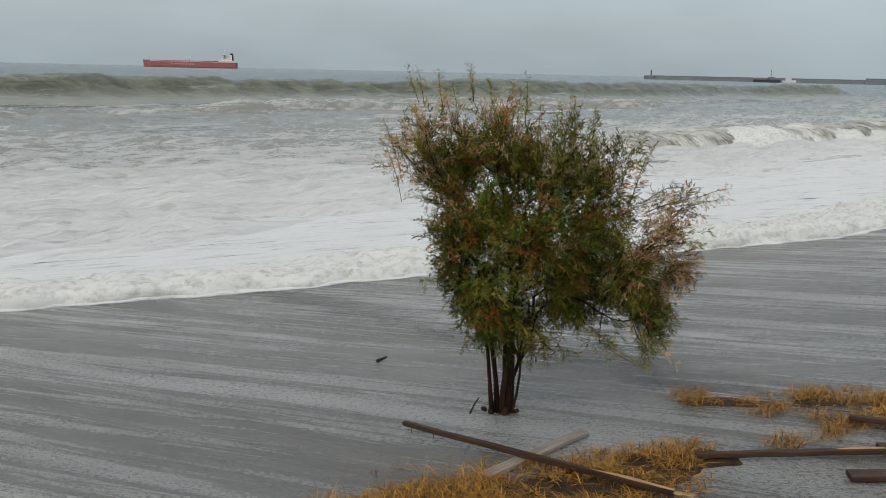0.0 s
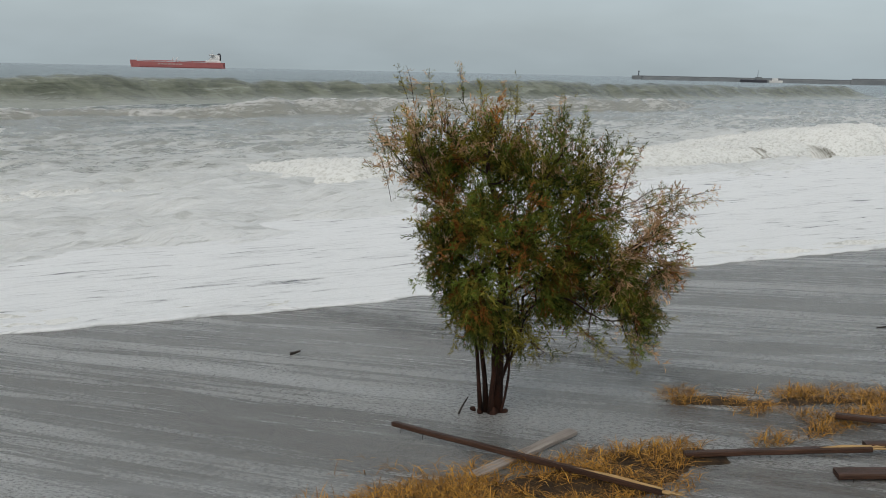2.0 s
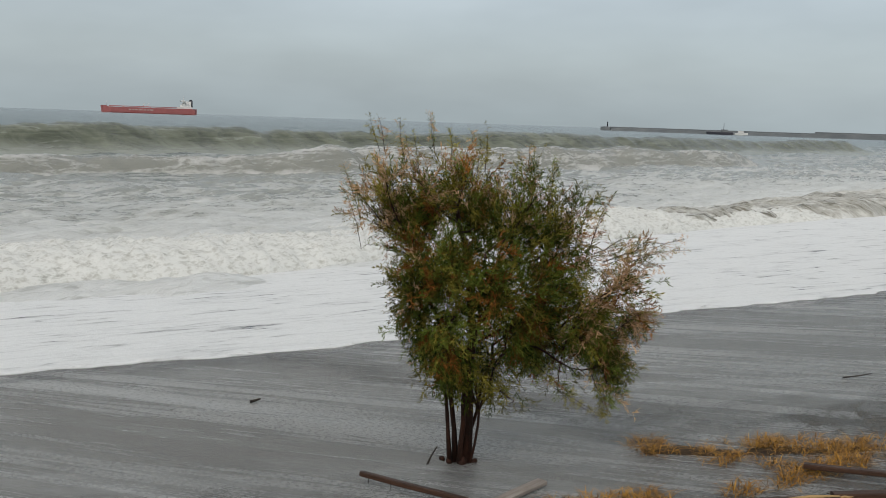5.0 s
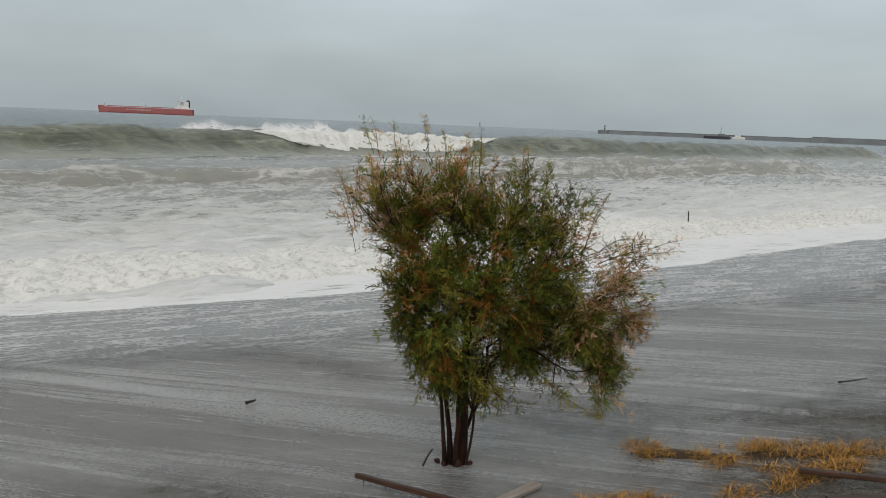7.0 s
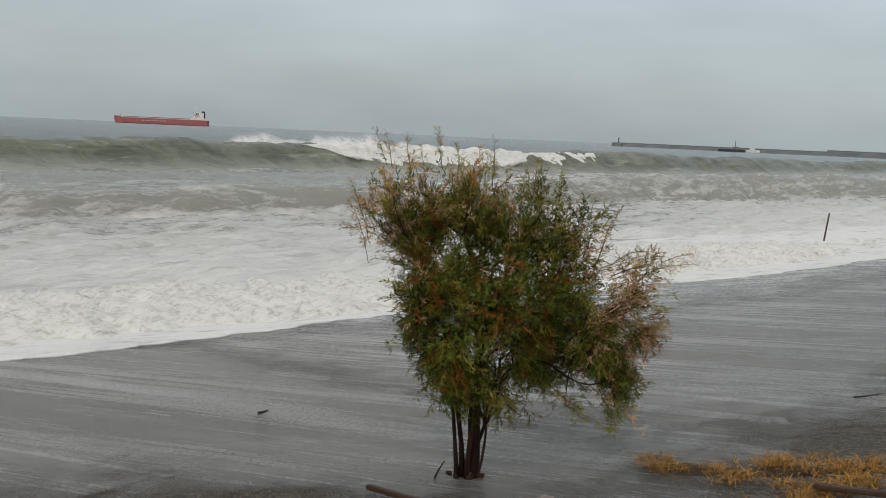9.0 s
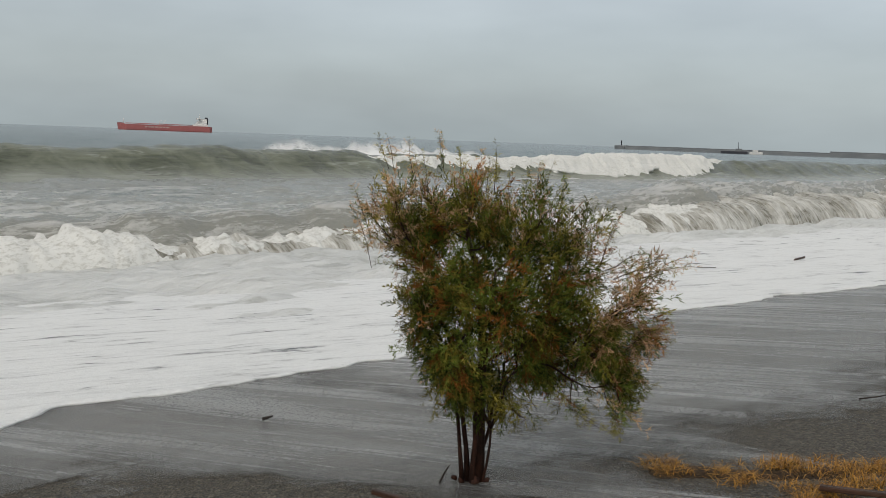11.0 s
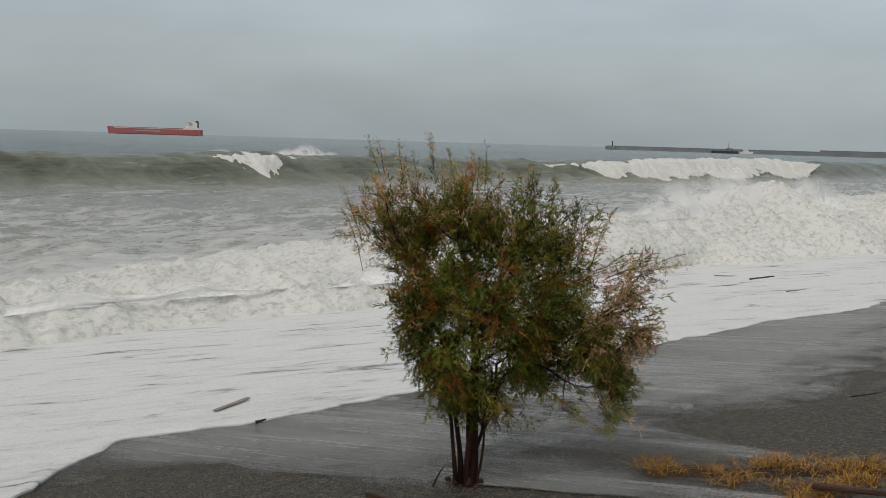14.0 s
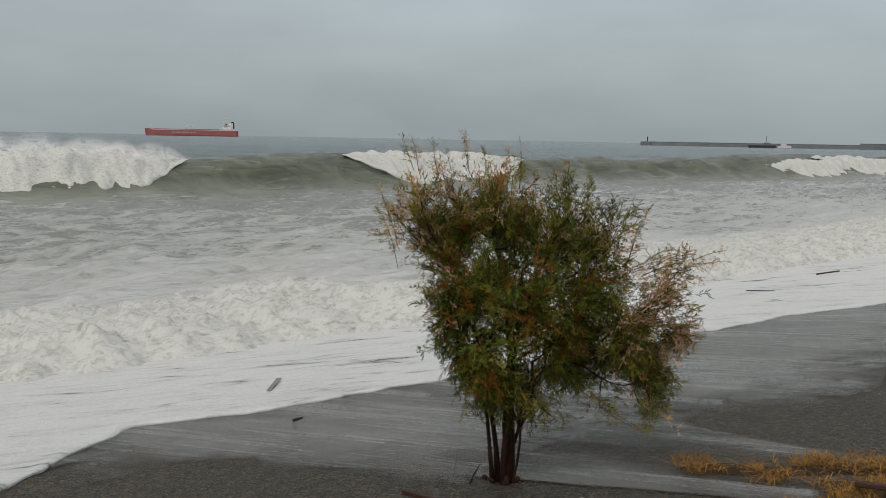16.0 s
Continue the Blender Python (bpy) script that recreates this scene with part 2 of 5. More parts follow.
def make_swash(name, holes=0.34, patchy=False, top=(0.78, 0.80, 0.795), soft=0.0):
    """A sheet of white foam with dark gaps drawn out along the shore."""
    M = Mat(name)
    gaps = M.noise(M.mapped((0.55, 2.6, 1), rot=-18), 1.1, 5.0, 0.6, 0.9)
    clots = M.noise(M.mapped((0.8, 1.2, 1)), 0.5, 3.0, 0.5, 0.4)
    lace = M.voronoi(M.mapped((1.0, 1.9, 1)), 3.2, "DISTANCE_TO_EDGE").outputs[0]
    fine = M.noise(M.co, 14.0, 4.0, 0.7)
    froth = M.noise(M.mapped((1.0, 1.5, 1), (3, 3, 0)), 4.5, 7.0, 0.75, 0.4)
    k = M.math("ADD", M.math("MULTIPLY", gaps, 0.7), M.math("MULTIPLY", clots, 0.3))
    if patchy:
        k = M.math("SUBTRACT", k, M.math("MULTIPLY", M.ramp(lace, [(0.0, 0.0), (0.25, 1.0)]), 0.12))
    m = M.ramp(k, [(holes, 0.0), (holes + 0.07, 0.85), (holes + 0.16, 1.0)])
    dash = M.noise(M.mapped((0.9, 4.2, 1), (7, 3, 0), -24), 1.5, 5.0, 0.62, 0.8)
    where = M.noise(M.mapped((0.25, 0.4, 1), (1, 8, 0)), 1.0, 3.0)
    m = M.math("MULTIPLY", m, M.ramp(M.math("SUBTRACT", dash, M.math("MULTIPLY", where, 0.12)), [(0.23, 0.5), (0.31, 1.0)]))
    white = M.mix(M.ramp(fine, [(0.3, 0.0), (0.7, 1.0)]), tuple(0.91 * c for c in top), top)
    white = M.mix(M.ramp(froth, [(0.30, 0.45), (0.42, 0.06), (0.50, 0.0)]), white, (0.48, 0.50, 0.49))
    M.set(color=M.mix(m, (0.21, 0.22, 0.22), white), rough=M.ramp(m, [(0, 0.2), (1, 0.7)]), spec=0.35)
    if soft:
        # the thin margin lets the sand show through
        rim = M.nt.nodes.new("ShaderNodeAttribute")
        rim.attribute_name = "rim"
        torn = M.noise(M.mapped((0.6, 1.1, 1), (2, 6, 0)), 1.4, 8.0, 0.7, 0.7)
        M.set(alpha=M.ramp(M.math("ADD", M.math("DIVIDE", rim.outputs["Fac"], soft), M.math("MULTIPLY", M.math("SUBTRACT", torn, 0.5), 1.5)), [(0.0, 0.15 if soft > 1 else 0.45), (0.35, 0.62 if soft > 1 else 0.8), (0.9, 1.0)]))
    M.bump(M.math("ADD", M.math("ADD", M.math("MULTIPLY", m, 0.6), fine), M.math("MULTIPLY", froth, 1.5)), 0.7, 0.05)
    return M.m


def make_foam():
    """Thick churned foam of breaking water, with grey pockets between the clots."""
    M = Mat("churned_foam")
    n = M.noise(M.mapped((0.8, 1, 1.3)), 5.0, 7.0, 0.68, 0.15)
    pock = M.noise(M.mapped((0.6, 0.95, 1.2), (4, 1, 0)), 3.4, 7.0, 0.72, 0.2)
    fine = M.noise(M.co, 9.0, 5.0, 0.72)
    c = M.mix(M.ramp(n, [(0.32, 0.0), (0.52, 1.0)]), (0.45, 0.45, 0.41), (0.685, 0.695, 0.665))
    c = M.mix(M.ramp(pock, [(0.34, 1.0), (0.44, 0.0)]), c, (0.40, 0.405, 0.37))
    M.set(color=c, rough=0.75, spec=0.2)
    M.bump(M.math("ADD", M.math("ADD", n, M.math("MULTIPLY", pock, 0.6)), M.math("MULTIPLY", fine, 0.6)), 0.45, 0.09)
    return M.m


def make_curtain():
    """The falling sheet of a plunging breaker: brown-grey water with drawn-down threads and clots of foam."""
    M = Mat("falling_curtain")
    threads = M.noise(M.mapped((4.2, 0.45, 0.28)), 1.2, 8.0, 0.70, 0.45)
    veins = M.noise(M.mapped((6.5, 1.6, 1.0), (2, 5, 1)), 1.0, 6.0, 0.72, 1.0)
    patches = M.noise(M.mapped((0.35, 0.3, 0.6)), 1.0, 5.0, 0.6, 0.5)
    clots = M.noise(M.mapped((1.1, 1.0, 1.3)), 1.2, 7.0, 0.7, 1.0)
    k = M.math("ADD", M.math("ADD", M.math("MULTIPLY", threads, 0.45), M.math("MULTIPLY", veins, 0.25)), M.math("ADD", M.math("MULTIPLY", patches, 0.35), M.math("MULTIPLY", clots, 0.15)))
    m = M.ramp(k, [(0.53, 0.0), (0.60, 0.35), (0.67, 1.0)])
    water_tone = M.mix(M.ramp(patches, [(0.35, 0), (0.65, 1)]), (0.18, 0.172, 0.135), (0.33, 0.318, 0.26))
    M.set(color=M.mix(m, water_tone, (0.70, 0.70, 0.66)), rough=M.ramp(m, [(0, 0.22), (1, 0.7)]), spec=0.35)
    M.bump(M.math("ADD", threads, M.math("MULTIPLY", clots, 0.6)), 0.9, 0.18)
    return M.m


def make_water(name, colour, near, far, thick, fall=((0.0, 1.0), (0.35, 0.62), (1.0, 0.0)), gloss=0.48, foam=(0.72, 0.72, 0.70), foot=0.0):
    """Open water: grey-green, with streaks of foam that thicken between the distances near and far from the shore."""
    M = Mat(name)
    chop = M.noise(M.mapped((0.55, 1.3, 1)), 0.55, 6.0, 0.62, 0.4)
    streak = M.noise(M.mapped((0.22, 0.80, 1)), 0.9, 9.0, 0.68, 1.2)
    patch = M.noise(M.mapped((0.05, 0.10, 1)), 1.0, 3.0, 0.5)
    v = M.math("DIVIDE", M.math("SUBTRACT", M.axis(1), near), far - near)
    amount = M.math("MULTIPLY", M.ramp(v, list(fall)), thick)
    if foot:
        # foam gathers at the foot of the wave
        amount = M.math("ADD", amount, M.math("MULTIPLY", M.ramp(M.axis(2), [(0.0, 1.0), (0.5, 0.6), (1.0, 0.0)]), foot))
    small = M.noise(M.mapped((0.8, 2.2, 1), (9, 4, 0)), 1.5, 8.0, 0.7, 0.9)
    k = M.math("ADD", M.math("ADD", M.math("MULTIPLY", streak, 0.48), M.math("MULTIPLY", patch, 0.22)), M.math("ADD", amount, M.math("MULTIPLY", small, 0.30)))
    m = M.ramp(k, [(0.60, 0.0), (0.70, 0.65), (0.84, 1.0)])
    trough = M.noise(M.mapped((0.45, 1.7, 1), (6, 2, 0)), 1.1, 7.0, 0.68, 0.9)
    m = M.math("MULTIPLY", m, M.ramp(trough, [(0.36, 0.45), (0.46, 1.0)]))
    milky = M.mix(M.ramp(amount, [(0, 0), (0.5, 1)]), colour, (0.375, 0.385, 0.345))
    M.set(color=M.mix(m, milky, foam), rough=M.ramp(m, [(0, 0.17), (1, 0.7)]), spec=gloss)
    M.bump(M.math("ADD", M.math("ADD", chop, M.math("MULTIPLY", small, 0.45)), M.math("MULTIPLY", trough, 0.5)), 0.9, 0.40)
    return M.m


def make_mist():
    """Thin spray: white, mostly see-through, torn into streaks."""
    M = Mat("sea_spray")
    rim = M.nt.nodes.new("ShaderNodeAttribute")
    rim.attribute_name = "rim"
    n = M.noise(M.mapped((0.5, 0.5, 0.8)), 1.4, 7.0, 0.68, 0.6)
    a = M.math("MULTIPLY", M.ramp(rim.outputs["Fac"], [(0.0, 0.0), (0.4, 0.6), (1.0, 1.0)]), M.ramp(n, [(0.26, 0.0), (0.52, 1.0)]))
    M.set(color=(0.85, 0.85, 0.84), rough=1.0, spec=0.0, alpha=a)
    return M.m


def make_swell():
    """The clean face of a swell: olive water, paler at the thin crest, with faint drawn lines."""
    M = Mat("swell_face")
    pull = M.noise(M.mapped((0.55, 0.25, 0.9), rot=20), 0.6, 6.0, 0.6, 0.7)
    rows = M.noise(M.mapped((0.12, 0.5, 1.1)), 1.0, 8.0, 0.68, 1.0)
    c = M.mix(M.ramp(M.math("ADD", M.math("MULTIPLY", pull, 0.55), M.math("MULTIPLY", rows, 0.45)), [(0.40, 0), (0.62, 1)]), (0.052, 0.062, 0.038), (0.165, 0.182, 0.130))
    # foam-laden water drawn up from the trough
    low = M.math("ADD", M.math("DIVIDE", M.axis(2), 3.1), M.math("MULTIPLY", M.math("SUBTRACT", rows, 0.5), 0.9))
    c = M.mix(M.ramp(low, [(0.0, 0.7), (0.15, 0.25), (0.36, 0.0)]), c, (0.32, 0.34, 0.30))
    m = M.ramp(rows, [(0.60, 0), (0.78, 0.6)])
    M.set(color=M.mix(m, c, (0.58, 0.60, 0.57)), rough=0.24, spec=0.26)
    M.bump(M.math("ADD", pull, M.math("MULTIPLY", rows, 0.6)), 0.8, 0.34)
    return M.m


SAND, FILM, FILM_THIN, FILM_SHEEN = make_sand(), make_film(), make_film("thin_running_water", 0.37), make_film("draining_sheen", 0.0, 0.62)
SWASH, SWASH_OLD = make_swash("swash_foam", 0.345), make_swash("spent_foam", 0.45, True, (0.56, 0.57, 0.57), 3.0)
SWASH_NEW = make_swash("thinning_swash_foam", 0.35, False, (0.80, 0.82, 0.81))
CHURN, CURTAIN, SWELL, MIST = make_foam(), make_curtain(), make_swell(), make_mist()
OPEN_SEA = make_water("open_sea", (0.085, 0.118, 0.120), 20.0, 260.0, 0.20, gloss=0.12)
WAVE_WATER = make_water("wave_water", (0.225, 0.228, 0.195), -100.0, 100.0, 0.24, foot=0.16)
SURF = make_water("surf_water", (0.27, 0.288, 0.268), 10.0, 95.0, 0.40, ((0.0, 1.0), (0.12, 0.84), (0.25, 0.60), (0.40, 0.38), (1.0, 0.0)), foam=(0.73, 0.75, 0.735))


def plain(name, c1, c2, rough=0.6, scale=6.0, bump=0.3, metal=0.0, stretch=(1, 1, 1), dist=0.01):
    M = Mat(name)
    n = M.noise(M.mapped(stretch), scale, 5.0, 0.6)
    f = M.noise(M.mapped(stretch), scale * 7, 3.0, 0.6)
    M.set(color=M.mix(M.ramp(M.math("ADD", M.math("MULTIPLY", n, 0.7), M.math("MULTIPLY", f, 0.3)), [(0.35, 0), (0.65, 1)]), c1, c2), rough=rough, metal=metal, spec=0.22)
    if bump:
        M.bump(M.math("ADD", n, f), bump, dist)
    return M.m


# ---------------------------------------------------------------- ground, sea
def spaced(*runs):
    """Coordinates from runs of (start, end, step)."""
    out = []
    for a, b, s in runs:
        out.extend(np.arange(a, b, s).tolist())
    out.append(runs[-1][1])
    return np.array(out)


def sheet(us, vs, zf):
    U, V = np.meshgrid(us, vs, indexing="ij")
    return np.stack([U, V, zf(U, V)], -1).reshape(-1, 3), grid_faces(len(us), len(vs))


def build_ground():
    def z(U, V):
        base = np.clip(-SLOPE * V, -5.0, 0.9)
        near = np.clip(1 - np.abs(V) / 40, 0, 1)
        return base + near * (0.008 * fbm(U * 1.1, V * 1.1, 3) - 0.008)
    us = spaced((-5200, -200, 500), (-200, -12, 20), (-12, 40, 0.25), (40, 200, 10), (200, 5200, 500))
    vs = spaced((-600, -20, 40), (-20, -7, 1.0), (-7, 24, 0.2), (24, 200, 8), (200, 5200, 500))
    ob = new("ground", mesh_of("ground", *sheet(us, vs, z), SAND))
    ob.matrix_world = B
    tagged(ob, "dark grey-brown pebbly sand beach sloping down to the sea", "beach", kind="structure")


def build_sea():
    def z(U, V):
        amp = np.clip((V - 15) / 40, 0.0, 1.0) * np.clip(1 - V / 900, 0, 1)
        return amp * (0.9 * fbm(U * 0.035, V * 0.09, 5, 3) + 0.45 * fbm(U * 0.16, V * 0.34, 6, 4))
    us = spaced((-5200, -300, 350), (-300, 0, 12), (0, 200, 1.6), (200, 420, 8), (420, 5200, 350))
    vs = spaced((4, 40, 6), (40, 220, 0.9), (220, 420, 5), (420, 1000, 40), (1000, 5200, 350))
    ob = new("sea", mesh_of("sea", *sheet(us, vs, z), OPEN_SEA))
    ob.matrix_world = B @ pose(0, 0, SEA - 0.25)
    tagged(ob, "grey-green storm sea streaked with foam, reaching the horizon", "sea", kind="structure")

    def zs(U, V):
        fade = np.clip((104 - V) / 25, 0, 1)
        return fade * (0.55 * fbm(U * 0.07, V * 0.17, 8, 3) + 0.44 * fbm(U * 0.30, V * 0.75, 9, 5, 0.6)) - 1.0 * (1 - fade) ** 2
    us = spaced((-25, 45, 0.35), (45, 160, 1.0))
    vs = spaced((8, 60, 0.3), (60, 104, 0.8))
    ob = new("surf_water", mesh_of("surf_water", *sheet(us, vs, zs), SURF))
    ob.matrix_world = B @ pose(0, 0, SEA)
    return tagged(ob, "churned pale surf water laced with foam off the beach", "water", kind="structure")


# ---------------------------------------------------------------- waves
def cross(points, n):
    """A smooth cross-section of n points through the given (v, z, ...) stations."""
    P = np.array(points, float)
    t = np.concatenate([[0], np.cumsum(np.hypot(np.diff(P[:, 0]), np.diff(P[:, 1])))])
    t /= t[-1]
    s = np.linspace(0, 1, n)
    out = np.stack([np.interp(s, t, P[:, k]) for k in range(P.shape[1])], 1)
    for _ in range(3):
        out[1:-1] = (out[:-2] + 2 * out[1:-1] + out[2:]) / 4
    return out


def ridge(u0, u1, du, points, n, height, bend, seed, rough=0.12, scale=0.5, taper=12.0, lump=0.0, hollows=(), peel=False, clot=0.62):
    us = np.arange(u0, u1 + du, du)
    C = cross(points, n)
    S = np.arange(n)
    U, K = np.meshgrid(us, S, indexing="ij")
    h = height(us)[:, None]
    ends = np.clip(np.minimum(us - u0, u1 - us) / taper, 0, 1) ** 0.7
    cv, cz = C[:, 0][None, :], C[:, 1][None, :]
    arc = np.concatenate([[0], np.cumsum(np.hypot(np.diff(C[:, 0]), np.diff(C[:, 1])))])[None, :]
    tan = np.gradient(C, axis=0)
    nrm = np.stack([-tan[:, 1], tan[:, 0]], 1)
    nrm /= np.linalg.norm(nrm, axis=1)[:, None] + 1e-9
    if nrm[n // 2, 1] < 0:
        nrm = -nrm
    d = rough * fbm(U * scale, arc * scale + 0 * U, seed, 6, 0.62)
    if lump:
        puffs = np.abs(fbm(U * clot, arc * clot + 0 * U, seed + 5, 2, 0.5)) + 0.5 * np.abs(fbm(U * clot * 2.6, arc * clot * 2.6 + 0 * U, seed + 7, 2, 0.5))
        d = 0.7 * d + lump * (3.2 * puffs - 0.6)
    edge = np.clip(np.sin(np.pi * S / (n - 1)), 0, 1)[None, :] ** 0.4
    V = cv * (0.6 + 0.4 * h) + bend(us)[:, None] + d * nrm[:, 0][None, :] * edge
    Z = (cz * h + d * nrm[:, 1][None, :] * edge) * ends[:, None] - 0.35 * (1 - ends[:, None])
    if peel:
        # towards its ends the foam draws up to the crest
        e = np.clip(np.minimum(us - u0, u1 - us) / taper, 0.02, 1)[:, None] * (1 + 0.16 * fbm(us * 0.8, us * 0, seed + 8, 3))[:, None]
        e = np.clip(e, 0.02, 1.15)
        cvv, czz = -0.3 + bend(us)[:, None], h * 0.98
        V = cvv + (V - cvv) * e
        Z = czz + (cz * h + d * nrm[:, 1][None, :] * edge - czz) * e
    for hu, width, depth, rise in hollows:
        # the tube behind the falling sheet: the foot of the face set back under the lip
        g = np.clip(1 - ((us - hu) / width) ** 2, 0, 1)[:, None]
        low = np.clip((rise * g ** 0.5 - cz + 0.10 * fbm(U * 1.2, arc * 1.2 + 0 * U, seed + 9, 3)) / 0.25, 0, 1) * (cv < 0)
        V = V + depth * low * np.clip(4 * g, 0, 1)
    return np.stack([U, V, Z], -1).reshape(-1, 3), grid_faces(len(us), n)


SWELL_CUT = [(-7.0, -0.25), (-3.4, 0.05), (-1.9, 0.28), (-1.05, 0.66), (-0.6, 0.95), (0.1, 1.04), (1.0, 1.0), (4, 0.78), (9, 0.40), (16, 0.05), (20, -0.25)]
PLUNGE_CUT = [(-2.0, -0.35), (-1.95, 0.1), (-1.75, 0.5), (-1.3, 0.82), (-0.6, 0.98), (0.3, 1.0), (2.5, 0.82), (6, 0.35), (10, -0.3)]
PEEL_CUT = [(-1.2, 0.02), (-2.6, 0.03), (-2.75, 0.10), (-2.2, 0.30), (-1.65, 0.55), (-1.3, 0.80), (-0.95, 1.0), (-0.3, 1.10), (0.6, 1.06), (1.6, 0.92), (2.6, 0.70)]
FOAM_CUT = [(-3.4, -0.35), (-3.2, 0.05), (-2.6, 0.35), (-1.7, 0.72), (-0.6, 1.0), (0.7, 0.95), (2.0, 0.65), (3.6, 0.15), (4.6, -0.35)]
BORE_CUT = [(-1.7, -0.3), (-1.65, 0.1), (-1.3, 0.55), (-0.5, 0.95), (0.8, 1.0), (3.5, 0.75), (7.5, 0.3), (11, -0.3)]


def swell_wave(label, u0, u1, du, height, bend, seed, mat=None, cut=SWELL_CUT, rough=0.55, scale=0.24):
    w = thing("wave", label, "wave", B)
    part("swell_ridge", mesh_of("swell_ridge", *ridge(u0, u1, du, cut, 44, height, bend, seed, rough, scale), mat or SWELL), w)
    return w


def foam_piece(wave, u0, u1, h, bend, seed, cut=FOAM_CUT, du=0.3, lump=0.5, rough=0.7, name="foam_crest", n=34, taper=5.0, peel=False, follow=None, scale=0.55, clot=0.62):
    def height(us):
        if follow:
            return follow(us) * (1.0 + 0.10 * fbm(us * 0.5, us * 0 + 9, seed + 4, 3))
        return h * (0.86 + 0.36 * fbm(us * 0.13, us * 0 + 3, seed + 2, 3) + 0.26 * fbm(us * 0.55, us * 0 + 9, seed + 4, 3))
    me = mesh_of(name, *ridge(u0, u1, du, cut, n, height, bend, seed, rough, scale, taper, lump, (), peel, clot), CHURN)
    return part(name, me, wave, "tumbling white foam")


def spray_veil(wave, u0, u1, lift, lean, bend, seed):
    """Wind-torn mist over a breaking crest: a thin ragged veil, thinning upwards."""
    verts, faces, rim = [], [], []
    us = np.arange(u0, u1, 0.5)
    for layer in (seed % 4,):
        gust = np.clip(0.55 + 1.3 * fbm(us * 0.16, us * 0 + layer, seed + layer, 4), 0.05, 1.4)
        ends = np.clip(np.minimum(us - u0, u1 - us) / 5.0, 0, 1)
        o = len(verts)
        for k, s in enumerate(np.linspace(0, 1, 9)):
            z = lift * gust * ends * s
            v = bend(us) + lean * z + 0.7 * (layer - 1.5) + 0.3 * fbm(us * 0.7, us * 0 + s * 3, seed + 20 + layer, 3)
            verts.extend(np.stack([us + 0.4 * z, v, z], 1).tolist())
            rim.extend((ends * (1 - s)).tolist())
        n = len(us)
        faces.extend((o + k * n + i, o + k * n + i + 1, o + (k + 1) * n + i + 1, o + (k + 1) * n + i) for k in range(8) for i in range(n - 1))
    me = mesh_of("spray_veil", verts, faces, MIST)
    me.attributes.new("rim", "FLOAT", "POINT").data.foreach_set("value", np.array(rim, np.float32))
    return part("spray_veil", me, wave, "wind-torn white spray")


def swash_sheet(name, label, mat, us, depth, edge, seed, thick=0.035, step=0.35):
    """A thin sheet lying on the beach face, with a rounded lobed front edge."""
    e = edge(us)
    cols = [(0.0, -1.2), (-0.012, 0.2), (0.0, 0.6), (0.03, 0.9), (0.08, 1.0), (0.14, 1.0), (0.21, 1.0)] + [(x, 1.0) for x in np.arange(0.3, 6, step)] + [(x, 1.0) for x in np.arange(6, depth, 1.0)]
    U = np.repeat(us, len(cols))
    off = np.tile([c[0] for c in cols], len(us))
    V = np.repeat(e, len(cols)) + off
    Z = np.tile([c[1] for c in cols], len(us)) * thick
    Z = np.where(off > 0.2, Z + 1.2 * thick * np.abs(fbm(U * 0.9, V * 1.5, seed, 4)) * np.clip(off / 2, 0, 1), Z)
    # a lumpy foam lip along the front
    lip = np.exp(-((off - 0.13) / 0.13) ** 2) * np.clip(0.35 + 1.6 * fbm(U * 2.6, V * 2.6, seed + 6, 3), 0, 1.6)
    Z = np.where(off > 0.02, Z + 1.5 * thick * lip, Z)
    me = mesh_of(name, np.stack([U, V, Z], 1), grid_faces(len(us), len(cols)), mat)
    me.attributes.new("rim", "FLOAT", "POINT").data.foreach_set("value", np.minimum(np.maximum(off, 0), 1.5 * np.minimum(U - us[0], us[-1] - U)).astype(np.float32))
    ob = new(name, me)
    return tagged(ob, label, "water", kind="structure")


# ---------------------------------------------------------------- things at sea
def px_dir(az):
    return math.sin(radians(az)), math.cos(radians(az))


# distance haze is painted into the hull as a paler, pinker red
HULL = plain("hazed_red_hull_paint", (0.33, 0.110, 0.108), (0.41, 0.150, 0.145), 0.55, 0.08, 0.0)
SHIP_WHITE = plain("ship_white_paint", (0.62, 0.62, 0.60), (0.75, 0.75, 0.73), 0.5, 0.2, 0.0)
LETTERING = plain("pinkish_white_lettering", (0.42, 0.30, 0.28), (0.55, 0.45, 0.43), 0.6, 0.2, 0.0)
SHIP_DARK = plain("dark_ship_paint", (0.03, 0.035, 0.045), (0.06, 0.06, 0.07), 0.5, 0.2, 0.0)
# grey lightened to carry the distance haze in the colour
CONCRETE = plain("hazed_grey_concrete", (0.135, 0.150, 0.160), (0.20, 0.215, 0.22), 0.85, 0.05, 0.0)


